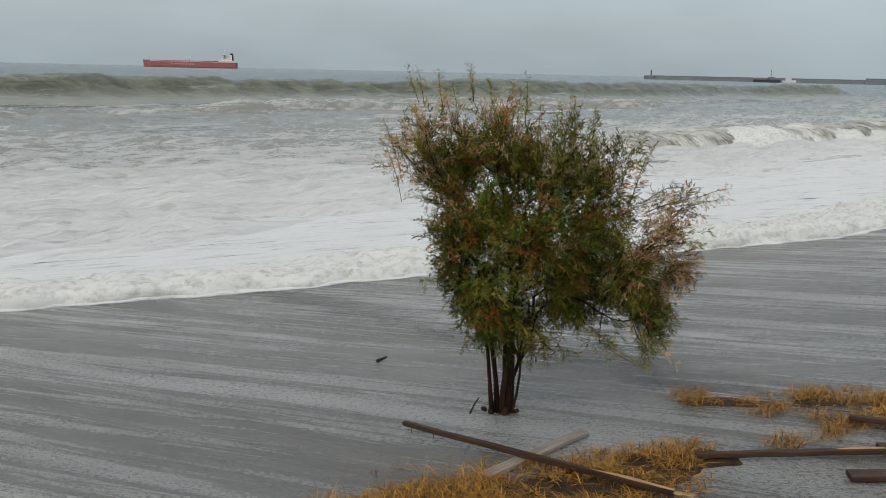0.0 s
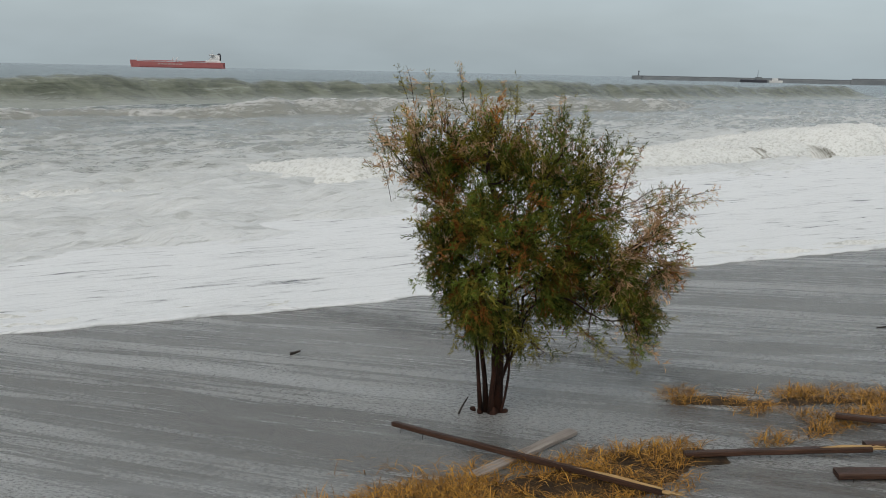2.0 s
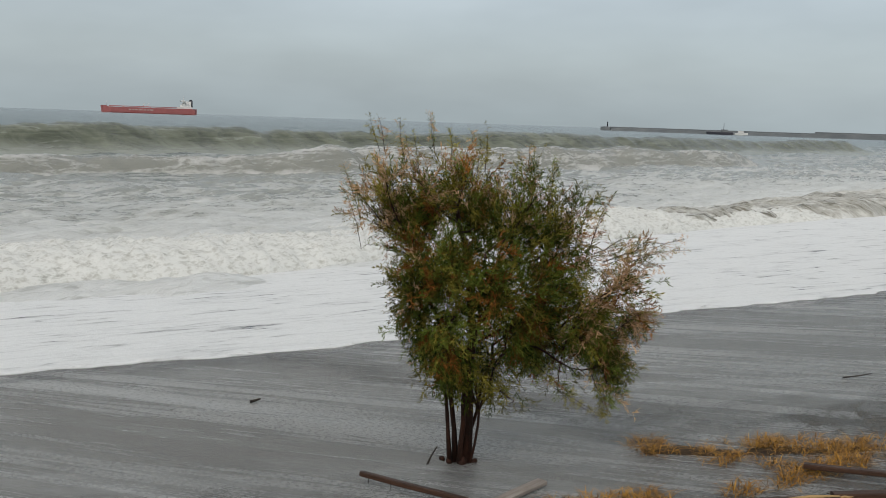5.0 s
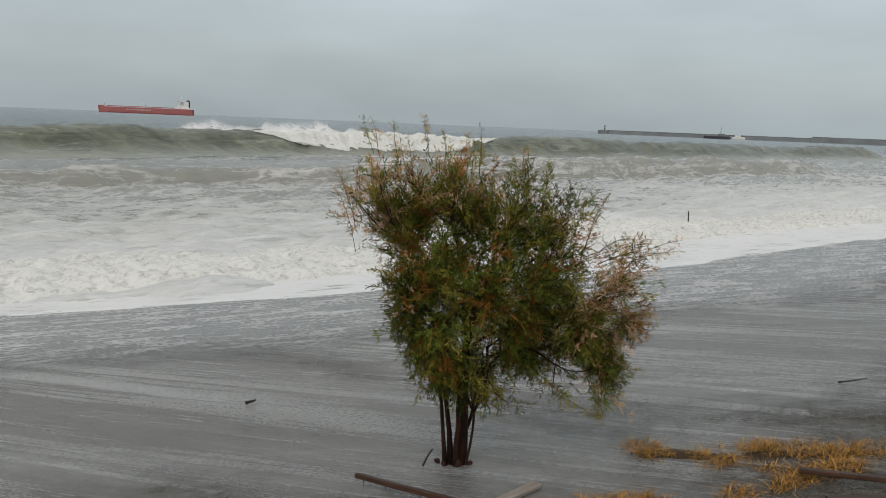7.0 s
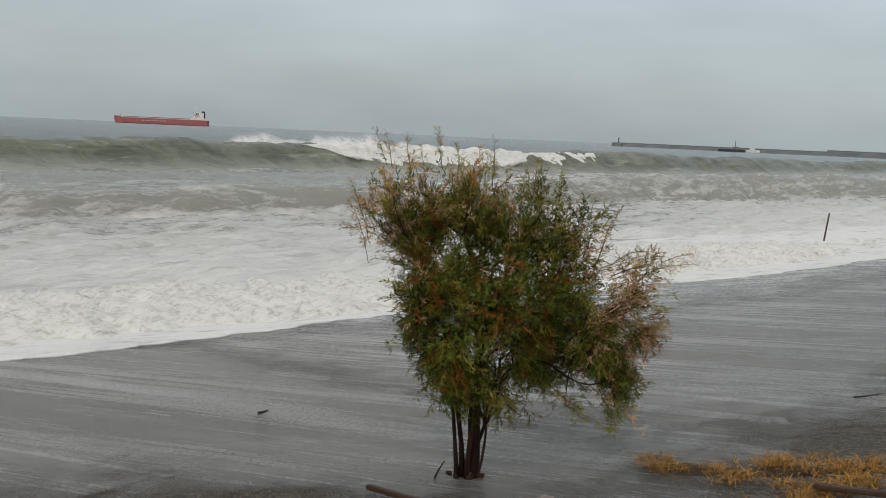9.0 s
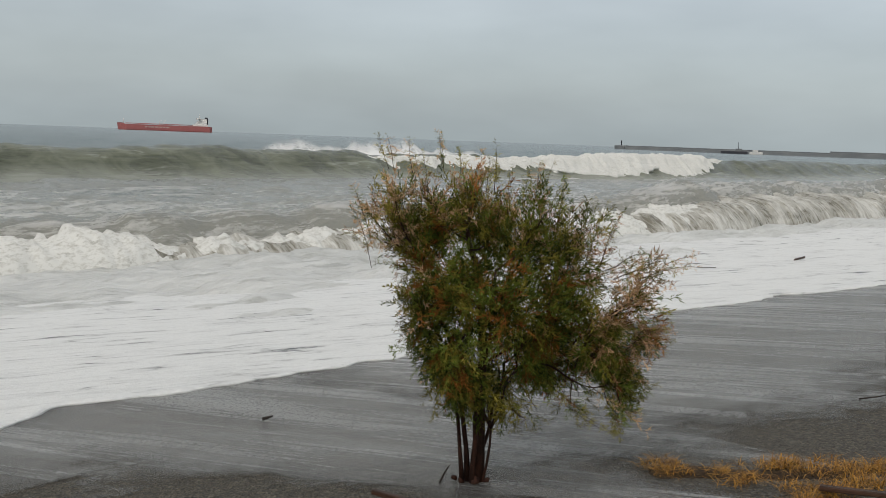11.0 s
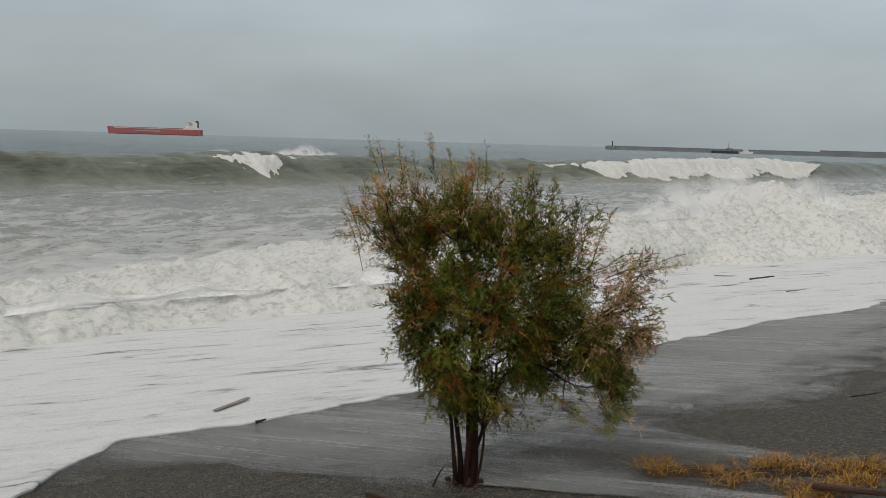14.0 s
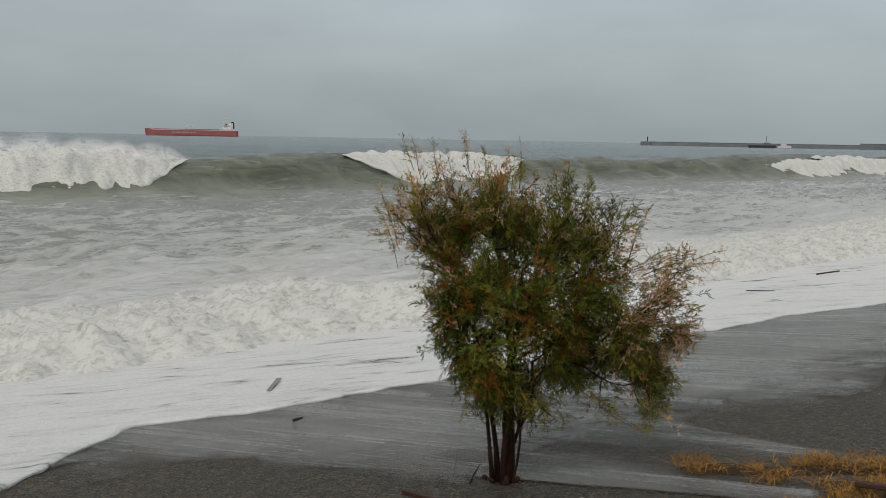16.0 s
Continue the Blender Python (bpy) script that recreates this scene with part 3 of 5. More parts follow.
def build_ship():
    L, W, D = 226.0, 40.0, 19.0
    a, b = px_dir(-17.133), px_dir(-12.042)
    r = 2500.0
    p, q = Vector((a[0] * r, a[1] * r, SEA)), Vector((b[0] * r, b[1] * r, SEA))
    yaw = math.degrees(math.atan2((q - p).y, (q - p).x))
    mid = (p + q) / 2
    ship = thing("tanker_ship", "long red oil tanker with white deckhouse anchored offshore", "ship", pose(mid.x, mid.y, SEA - 1.0, 0, 0, yaw))
    # hull: stations from bow (left) to stern
    xs = np.linspace(-L / 2, L / 2, 41)
    verts, prof = [], [(0.0, 0.0), (0.75, 0.0), (0.97, 0.12), (1.0, 0.4), (1.0, 1.0)]
    for x in xs:
        s = (x + L / 2) / L
        w = W / 2 * min(1.0, (s / 0.09) ** 0.55 if s > 0 else 0.02, ((1 - s) / 0.05 + 0.55))
        w = max(w, 0.4)
        top = D + (3.0 if s < 0.06 else 0.0)
        rake = 3.0 * max(0, 1 - s / 0.06)
        for sgn in (-1, 1):
            for k, (fw, fz) in enumerate(prof if sgn < 0 else prof[::-1]):
                verts.append((x - rake * (fz - 0.3), sgn * fw * w, fz * top - 4.0))
    m = 2 * len(prof)
    faces = []
    for i in range(len(xs) - 1):
        for j in range(m):
            faces.append((i * m + j, i * m + (j + 1) % m, (i + 1) * m + (j + 1) % m, (i + 1) * m + j))
    faces.append(tuple(range(m)))
    faces.append(tuple((len(xs) - 1) * m + j for j in range(m))[::-1])
    part("hull", mesh_of("hull", verts, faces, HULL, smooth=False), ship, "red painted hull")
    deck = D - 4.0
    for k, (x, w, h) in enumerate([(84, 30, 5), (86, 26, 9), (88, 22, 14), (89, 19, 18)]):
        part("deckhouse_tier", from_bm("tier", box_bm(w if k else 36, 32 - 4 * k, 5, 0.4, (0, 0, 2.5)), SHIP_WHITE), ship, "white deckhouse", pose(x + 0.4 * k, 0, deck + 4.6 * k))
    bridge = part("bridge_wing", from_bm("wing", box_bm(10, 40, 3, 0.3, (0, 0, 1.5)), SHIP_WHITE), ship, "", pose(80, 0, deck + 17.5))
    part("bridge_windows", from_bm("windows", box_bm(0.4, 30, 1.2, 0.1), SHIP_DARK), bridge, "dark window band", pose(-5.3, 0, 1.8))
    f = part("funnel", from_bm("funnel", box_bm(9, 8, 17, 1.2, (0, 0, 8.5)), SHIP_DARK, True), ship, "dark funnel", pose(99, 0, deck + 4))
    part("funnel_cap", from_bm("cap", box_bm(6, 6, 2, 0.5, (0, 0, 1)), SHIP_DARK), f, "", pose(0, 0, 17))
    v, fc = tube([(0, 0, 0), (0, 0, 12)], [0.7, 0.4])
    mast = mesh_of("mast", v, fc, SHIP_WHITE)
    part("mast", mast, ship, "", pose(82, 0, deck + 20))
    part("foremast", mast, ship, "", pose(-100, 0, deck + 2))
    v, fc = tube([(-95, 0, 0), (66, 0, 0)], [0.9, 0.9])
    part("deck_pipe", mesh_of("deck_pipe", v, fc, HULL), ship, "", pose(0, 0, deck + 2.2))
    for x in (-62, -30, 2, 34):
        part("pipe_support", from_bm("support", box_bm(2, 12, 2.4, 0.2, (0, 0, 1.2)), HULL), ship, "", pose(x, 0, deck - 0.1))
    for x in (-14, -4):
        v, fc = tube([(0, 0, 0), (0, 0, 9), (5, 0, 12)], [0.8, 0.6, 0.4])
        part("deck_crane", mesh_of("crane", v, fc, SHIP_WHITE), ship, "white hose crane", pose(x, 0, deck))
    for k, (x, w) in enumerate([(-46, 6), (-38, 5), (-31, 7), (-21, 8), (-11, 6), (-3, 5), (5, 8)]):
        part("lettering_bar", from_bm("bar", box_bm(w, 0.5, 2.8, 0.1), LETTERING), ship, "pinkish white lettering as plain bars", pose(x, -W / 2 - 0.1, deck - 5.5))
    part("boot_stripe", from_bm("stripe", box_bm(L * 0.86, 0.4, 1.6, 0.1), plain("dark_red_boot_paint", (0.16, 0.04, 0.035), (0.22, 0.05, 0.045), 0.6, 0.1, 0)), ship, "dark waterline stripe", pose(4, -W / 2 - 0.05, 1.4))
    return ship


def build_breakwater():
    r = 1500.0
    a, b = px_dir(11.95), px_dir(40.0)
    p, q = Vector((a[0] * r, a[1] * r, SEA)), Vector((b[0] * r * 0.93, b[1] * r * 0.93, SEA))
    yaw = math.degrees(math.atan2((q - p).y, (q - p).x))
    L = (q - p).length
    bw = thing("breakwater", "long grey concrete harbour breakwater with a raised far section", "breakwater", pose(p.x, p.y, SEA, 0, 0, yaw), kind="structure")
    # trapezoid wall, parapet on the sea side
    step = 310.0
    sec = [(-9, -3), (-7, 3.8), (-2.5, 4.0), (-2.5, 5.7), (-1.0, 5.7), (-0.9, 3.8), (7, 3.6), (9, -3)]

    def run(x0, x1, up):
        verts = [(x, y, z + (up if z > 0 else 0)) for x in np.arange(x0, x1 + 1, (x1 - x0) / 24.0) for y, z in sec][: 25 * 8]
        faces = [(i * 8 + j, i * 8 + j + 1, (i + 1) * 8 + j + 1, (i + 1) * 8 + j) for i in range(24) for j in range(7)]
        faces += [tuple(range(8)), tuple(24 * 8 + j for j in range(8))[::-1]]
        return mesh_of("mole_wall", verts, faces, CONCRETE, smooth=False)
    part("mole_wall", run(0, step, 0), bw)
    part("mole_wall", run(step + 0.5, L, 2.0), bw, "higher section of wall")
    part("mole_head", from_bm("head", box_bm(16, 22, 7.8, 0.8, (0, 0, 1.5)), CONCRETE), bw, "wider round-ended head", pose(7, 0, 0))
    v, fc = tube([(0, 0, 0), (0, 0, 5.5), (0, 0, 5.6), (0, 0, 7.2), (0, 0, 8.2)], [0.9, 0.6, 1.0, 0.8, 0.2], 10)
    part("harbour_light", mesh_of("light_tower", v, fc, SHIP_DARK), bw, "small dark harbour light tower", pose(6, 0, 5.2))
    for az, kind in ((18.55, "barge"), (19.75, "boat")):
        d = px_dir(az)
        rr = 1330.0
        m = pose(d[0] * rr, d[1] * rr, SEA, 0, 0, -12)
        if kind == "barge":
            t = thing("work_barge", "dark low work barge lying off the breakwater", "boat", m)
            bm = box_bm(34, 9, 5.0, 0.8, (0, 0, 1.0))
            part("hull", from_bm("barge_hull", bm, SHIP_DARK), t)
            part("wheelhouse", from_bm("barge_house", box_bm(8, 6, 3.4, 0.3, (0, 0, 1.7)), CONCRETE), t, "", pose(6, 0, 3.4))
            v, fc = tube([(0, 0, 0), (0, 0, 9)], [0.4, 0.2])
            part("mast", mesh_of("barge_mast", v, fc, SHIP_DARK), t, "", pose(5, 0, 6.5))
        else:
            t = thing("motor_boat", "small white motor boat beside the breakwater", "boat", m)
            bm = box_bm(17, 5, 3.2, 0.8, (0, 0, 1.0))
            for vtx in bm.verts:
                if vtx.co.x > 6:
                    vtx.co.y *= 0.35
                    vtx.co.z += 0.5
            part("hull", from_bm("boat_hull", bm, SHIP_WHITE), t)
            part("cabin", from_bm("boat_cabin", box_bm(7, 4, 3.0, 0.4, (0, 0, 1.5)), SHIP_WHITE), t, "", pose(-1, 0, 2.5))
    return bw


# ---------------------------------------------------------------- tree
BARK = plain("wet_brown_bark", (0.009, 0.005, 0.0035), (0.052, 0.020, 0.011), 0.7, 14.0, 0.8, 0.0, (1, 1, 0.25), 0.02)


def leaf_mat(name, c1, c2):
    """Colour by spray (attribute tone) and a little by leaf; c1 paints in the crown's shade."""
    M = Mat(name)
    tone = M.nt.nodes.new("ShaderNodeAttribute")
    tone.attribute_name = "tone"
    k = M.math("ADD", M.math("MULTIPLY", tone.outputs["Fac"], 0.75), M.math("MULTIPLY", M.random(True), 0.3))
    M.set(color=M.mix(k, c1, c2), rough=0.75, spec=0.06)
    return M.m


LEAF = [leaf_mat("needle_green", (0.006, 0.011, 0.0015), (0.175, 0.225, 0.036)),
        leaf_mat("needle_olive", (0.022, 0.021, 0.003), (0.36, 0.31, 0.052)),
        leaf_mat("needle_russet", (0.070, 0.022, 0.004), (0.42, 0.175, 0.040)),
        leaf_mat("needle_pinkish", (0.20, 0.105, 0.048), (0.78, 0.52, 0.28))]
# clumps of the crown: x, z from the foot, half width, half height, sprays, shares of green, olive, russet, pinkish
CLUMPS = [
    (-0.91, 2.96, 0.34, 0.27, 48, (2, 4, 1, 4)), (-1.16, 2.91, 0.14, 0.17, 24, (2, 4, 1, 4)), (-0.57, 3.08, 0.33, 0.25, 40, (2, 5, 1, 3)),
    (-0.14, 3.08, 0.33, 0.27, 48, (3, 5, 1, 2)), (0.20, 2.96, 0.26, 0.24, 32, (4, 4, 1, 1)), (-0.80, 2.51, 0.33, 0.28, 80, (5, 4, 1, 2)),
    (-0.40, 2.64, 0.39, 0.33, 128, (6, 4, 2, 0)), (0.11, 2.62, 0.39, 0.34, 144, (8, 3, 1, 0)), (0.57, 2.58, 0.35, 0.31, 96, (6, 4, 1, 1)),
    (0.97, 2.51, 0.26, 0.25, 48, (4, 4, 1, 2)), (1.19, 2.64, 0.16, 0.19, 16, (4, 4, 0, 2)), (0.61, 2.95, 0.26, 0.20, 22, (6, 4, 0, 1)),
    (0.90, 2.86, 0.21, 0.20, 16, (6, 4, 0, 1)), (-0.67, 2.05, 0.26, 0.28, 58, (6, 3, 1, 1)), (-0.33, 2.09, 0.39, 0.33, 128, (6, 3, 3, 0)),
    (0.18, 2.09, 0.39, 0.33, 144, (7, 3, 2, 0)), (0.69, 2.03, 0.33, 0.29, 96, (5, 4, 2, 1)), (1.07, 2.07, 0.24, 0.24, 48, (4, 4, 1, 2)),
    (1.79, 2.17, 0.24, 0.19, 25, (2, 3, 1, 4)), (1.56, 1.97, 0.24, 0.20, 35, (2, 3, 1, 4)), (1.73, 1.65, 0.24, 0.19, 48, (2, 3, 2, 5)),
    (1.32, 1.74, 0.30, 0.25, 64, (3, 4, 2, 3)), (-0.50, 1.62, 0.24, 0.26, 56, (7, 3, 1, 0)), (-0.20, 1.61, 0.35, 0.33, 96, (6, 4, 2, 0)),
    (0.48, 1.66, 0.26, 0.20, 44, (6, 4, 2, 0)), (0.55, 1.30, 0.22, 0.20, 40, (6, 4, 2, 0)), (0.20, 1.90, 0.30, 0.18, 56, (7, 4, 2, 0)), (0.78, 1.84, 0.32, 0.22, 80, (6, 4, 2, 0)), (1.08, 1.86, 0.26, 0.20, 50, (4, 5, 2, 2)), (0.95, 2.28, 0.28, 0.22, 70, (5, 4, 1, 2)), (0.38, 2.36, 0.34, 0.22, 100, (8, 3, 1, 0)), (-0.12, 2.36, 0.34, 0.22, 100, (6, 3, 4, 0)), (-0.58, 2.30, 0.30, 0.22, 70, (6, 4, 2, 1)), (-0.42, 1.86, 0.30, 0.22, 70, (7, 3, 2, 0)), (0.72, 1.12, 0.22, 0.16, 36, (6, 5, 1, 0)), (1.40, 1.55, 0.24, 0.20, 44, (3, 4, 2, 4)), (-0.30, 1.45, 0.30, 0.24, 60, (8, 3, 1, 0)), (0.12, 1.22, 0.22, 0.14, 36, (8, 4, 0, 0)), (0.87, 1.61, 0.33, 0.26, 80, (4, 5, 2, 1)), (-0.34, 1.24, 0.24, 0.26, 50, (8, 3, 0, 0)),
    (-0.13, 1.14, 0.27, 0.28, 96, (8, 4, 0, 0)), (0.29, 1.11, 0.21, 0.20, 40, (6, 4, 1, 0)), (0.89, 1.26, 0.27, 0.28, 80, (5, 5, 2, 0)),
    (1.23, 1.38, 0.24, 0.22, 48, (4, 4, 2, 2)), (1.56, 1.26, 0.25, 0.25, 64, (4, 4, 1, 3)), (-0.16, 0.92, 0.18, 0.16, 26, (8, 4, 0, 0)),
    (0.18, 0.98, 0.18, 0.12, 24, (8, 4, 0, 0)), (0.42, 0.90, 0.17, 0.15, 24, (6, 4, 0, 1)), (1.06, 1.01, 0.18, 0.17, 32, (5, 5, 1, 0)),
    (1.50, 1.0, 0.19, 0.20, 56, (5, 5, 0, 1)), (1.53, 0.84, 0.10, 0.14, 30, (4, 6, 1, 1)), (-0.24, 0.76, 0.10, 0.12, 7, (6, 4, 0, 1)),
    (-0.10, 1.80, 0.20, 0.16, 40, (7, 4, 1, 0)), (-0.62, 2.75, 0.22, 0.18, 30, (5, 5, 1, 2)),
]
# tips of the long loose shoots
TIPS = [(-0.99, 3.68), (-0.76, 3.62), (-0.42, 3.68), (-0.01, 3.48), (0.12, 3.59), (-0.61, 3.47), (-0.24, 3.53), (0.59, 3.29), (0.73, 3.41), (0.88, 3.25), (0.45, 3.23), (1.22, 3.04), (1.34, 2.88), (2.02, 2.34), (2.05, 2.40), (1.90, 2.47), (1.59, 2.31), (2.22, 2.34), (-1.23, 3.08), (-1.29, 2.94), (-1.13, 2.58), (-1.05, 2.37), (-0.92, 2.05), (-0.80, 1.78), (-0.66, 1.50), (-0.48, 1.15), (2.04, 1.61), (2.08, 1.50), (1.81, 1.14), (1.74, 0.85), (1.53, 0.55), (1.18, 0.79), (1.00, 2.88), (0.30, 3.32)]


def spray(rng):
    """A feathery spray of unit length along x: a bent twig with side shoots set with thin scale leaves. Returns points, three to a leaf."""
    tri = []
    droop, sway = rng.uniform(-0.30, 0.05), rng.uniform(-0.1, 0.1)

    def at(s):
        return np.array((s, sway * math.sin(3 * s), droop * s * s))

    def blade(a, b, w):
        n = np.cross(b - a, rng.normal(size=3))
        n *= w / (np.linalg.norm(n) + 1e-9)
        tri.extend((a - n, a + n, b))
    for k in range(4):
        blade(at(k / 4), at((k + 1.2) / 4), 0.010)
    for k in range(rng.integers(9, 13)):
        s = rng.uniform(0.08, 1.0)
        a = at(s)
        ang = rng.uniform(0, 2 * math.pi)
        out = np.array((rng.uniform(0.5, 1.0), 0, 0)) + np.array((0, math.cos(ang), math.sin(ang))) * rng.uniform(0.4, 0.9)
        ln = rng.uniform(0.18, 0.42) * (1.1 - 0.5 * s)
        b = a + out * ln
        blade(a, b, 0.015)
        for j in range(4):
            c = a + (b - a) * rng.uniform(0.2, 1.0)
            blade(c, c + out * ln * 0.5 + rng.normal(size=3) * ln * 0.22, 0.018)
    return np.array(tri)


def turned(rng, way):
    """Axes whose x points along way, with a random roll."""
    x = way / np.linalg.norm(way)
    y = np.cross(rng.normal(size=3) * 0.5 + np.array((0, 0, 1.0)), x)
    y /= np.linalg.norm(y) + 1e-9
    return np.stack([x, y, np.cross(x, y)])


def build_tree():
    rng = np.random.default_rng(11)
    tree = thing("tamarisk_tree", "bushy feathery tamarisk tree with green and russet foliage standing in backwash", "tree", pose(TREE[0], TREE[1], 0))
    stems = [[(-0.04, 0, -0.1), (-0.05, 0.02, 0.3), (-0.12, 0.05, 0.9), (-0.3, 0.1, 1.6), (-0.55, 0.1, 2.3)],
             [(0.05, 0, -0.1), (0.06, 0.0, 0.4), (0.05, 0.02, 0.9), (0.1, 0.0, 1.4), (0.0, 0.05, 2.2), (-0.2, 0, 2.9)],
             [(0.03, 0.06, -0.1), (0.10, 0.08, 0.4), (0.20, 0.1, 0.9), (0.45, 0.2, 1.5), (0.7, 0.2, 2.3)],
             [(-0.10, -0.03, -0.1), (-0.13, -0.02, 0.35), (-0.17, -0.05, 0.8), (-0.35, -0.2, 1.3), (-0.65, -0.3, 1.9)],
             [(0.10, -0.04, -0.1), (0.17, -0.05, 0.28), (0.17, -0.08, 0.6), (0.28, -0.12, 1.0), (0.42, -0.15, 1.3)],
             [(0.0, -0.06, -0.1), (-0.02, -0.08, 0.4), (0.02, -0.15, 0.9), (0.1, -0.3, 1.5), (0.15, -0.3, 2.3)]]
    rad = [0.028, 0.056, 0.022, 0.022, 0.016, 0.030]
    smooth_stems = []
    for st, r in zip(stems, rad):
        C = cross(st, 14)
        C[1:-1] += rng.normal(0, 0.018, (12, 3))
        smooth_stems.append(C)
        part("stem", mesh_of("stem", *tube(C, [r * (1 - 0.72 * k / 13) * (1.5 if k == 0 else 1) for k in range(14)], 9), BARK), tree)
    for x, y, s in ((-0.12, -0.05, 0.035), (-0.19, 0.02, 0.03), (0.15, -0.03, 0.032), (0.02, -0.07, 0.06), (-0.05, 0.05, 0.06)):
        bm = bmesh.new()
        bmesh.ops.create_icosphere(bm, subdivisions=2, radius=s)
        for v in bm.verts:
            v.co *= 1 + 0.7 * noise.noise(v.co * 22 + Vector((x * 30, y, 0)))
        part("root_knot", from_bm("root_knot", bm, BARK, True), tree, "", pose(x, y, 0.03))
    kinds = [spray(rng) for _ in range(36)]
    arm = cross([(0.12, 0, 1.3), (0.4, -0.1, 1.55), (0.75, -0.15, 1.62), (1.1, -0.1, 1.5)], 10)
    allpts = np.concatenate([C[4:] for C in smooth_stems] + [arm])
    for cx, cz, rx, rz, count, shares in CLUMPS:
        # a limb from the nearest lower stem point to the clump, with side twigs
        rx, rz = rx * 0.95, rz * 0.98
        cz = cz + rng.normal(0, 0.05) - (0.07 if cz > 2.8 else 0.0)
        count = int(count * (0.4 if cz < 1.0 else 1.0))
        ry = max(rx, 0.20)
        centre_y = rng.uniform(-0.62, 0.62) * (0.5 if abs(cx) > 0.9 else 1.0)
        centre = np.array((cx * 0.97 + (0.05 if cx < -0.3 else 0.02), centre_y, cz))
        cost = np.linalg.norm(allpts - centre, axis=1) + 1.2 * np.clip(allpts[:, 2] - centre[2] + 0.35, 0, 9)
        if cx > 0.6 and cz < 1.35:
            # low outer sprays hang from the arching bough
            cost = np.linalg.norm(allpts - centre, axis=1) + 3 * np.clip(1.3 - allpts[:, 2], 0, 9)
        root = allpts[cost.argmin()]
        mid = (root + centre) / 2 + np.array((0, 0, -0.06)) + rng.normal(0, 0.04, 3)
        bow = np.array((0, 0, rng.uniform(-0.16, 0.05) if cz > 1.6 else rng.uniform(0.10, 0.24)))
        limb = cross([root, (root * 2 + mid) / 3 + bow * 0.6 + rng.normal(0, 0.03, 3), mid + bow + rng.normal(0, 0.04, 3), centre + rng.normal(0, 0.03, 3), centre + (centre - mid) * 0.4 + np.array((0, 0, -0.05))], 9)
        parts_ = [tube(limb, [0.011 * (1 - 0.85 * k / 8) + 0.0018 for k in range(9)], 5)]
        verts, faces, index = [], [], []
        twigs = []
        for k in range(max(4, count // 4)):
            a = limb[rng.integers(2, 9)]
            g = rng.normal(size=3)
            g /= np.linalg.norm(g)
            b = centre + g * np.array((rx, ry, rz)) * rng.uniform(0.25, 1.0)
            m = (a + b) / 2 + rng.normal(0, 0.04, 3) + np.array((0, 0, -0.03))
            tw = cross([a, m, b], 6)
            twigs.append(tw)
            parts_.append(tube(tw, [0.005, 0.004, 0.0035, 0.003, 0.002, 0.0015], 4))
        shares = np.array((shares[0] + 1.2, shares[1] + 1.0, shares[2] * 0.65, shares[3] * 1.1))
        hues = rng.choice(4, len(twigs), p=shares / shares.sum())
        # brightness by twig, from painted shade to fully lit leaf colour
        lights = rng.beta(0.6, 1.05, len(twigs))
        tones = []
        for k in range(int(count * 2.15)):
            pick = rng.integers(len(twigs))
            tw = twigs[pick]
            o = tw[rng.integers(1, 6)] + rng.normal(0, 0.055, 3)
            w = (o - centre) / np.array((rx, ry, rz)) * 0.5 + (centre - np.array((0.1, 0, 1.7))) * 0.28 + rng.normal(0, 0.40, 3)
            w += np.array((0.0, 0, 0.5 if cz > 2.4 else 0.15 if cz > 1.75 else -0.5 if cz > 1.05 else -0.15))
            w /= np.linalg.norm(w)
            pts = kinds[rng.integers(36)] @ turned(rng, w) * rng.uniform(0.13, 0.28) + o
            kind = hues[pick] if rng.random() < 0.75 else rng.choice(4, p=np.array(shares) / sum(shares))
            verts.append(pts)
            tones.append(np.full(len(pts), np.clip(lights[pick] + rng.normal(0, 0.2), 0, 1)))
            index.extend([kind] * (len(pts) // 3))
        verts = np.concatenate(verts)
        faces = np.arange(len(verts)).reshape(-1, 3).tolist()
        limb_ob = part("limb", mesh_of("limb", *join(parts_), BARK), tree)
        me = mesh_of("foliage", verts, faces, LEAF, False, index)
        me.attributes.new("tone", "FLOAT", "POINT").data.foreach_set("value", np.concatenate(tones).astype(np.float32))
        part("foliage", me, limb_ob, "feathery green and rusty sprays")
    # bare arching boughs low on the open side
    for pts, r in (([(0.30, 0.12, 1.15), (0.75, 0.1, 1.35), (1.05, 0.05, 1.05), (1.30, 0.02, 0.98), (1.62, 0, 1.2)], 0.014), (arm, 0.016),
                   ([(0.2, 0.1, 1.0), (0.42, 0.05, 1.15), (0.55, 0, 0.95), (0.66, 0, 0.80)], 0.009), ([(0.0, -0.1, 1.2), (0.1, -0.2, 1.5), (0.28, -0.25, 1.85)], 0.018)):
        part("bough", mesh_of("bough", *tube(cross(pts, 12), [r * (1 - 0.06 * k) for k in range(12)], 6), BARK), tree, "bare dark bough")
    # long loose shoots with scattered leaves
    for tx, tz in TIPS * 2:
        tip = np.array((tx + rng.normal(0, 0.04), rng.normal(0, 0.25), tz + rng.normal(0, 0.04)))
        core = np.array((0.8 * tx + 0.03, 0, tz - 1.0)) if tz > 2.7 else np.array((0.35 * tx + 0.15, 0, 0.55 * tz + 0.75 if tz > 1.5 else tz + 0.45))
        back = core - tip
        back /= np.linalg.norm(back)
        ln = rng.uniform(0.35, 0.75)
        foot = tip + back * ln
        path = cross([foot, (foot + tip) / 2 + np.array((0, 0, 0.05 if tz > 1.5 else -0.04)) + rng.normal(0, 0.03, 3), tip], 8)
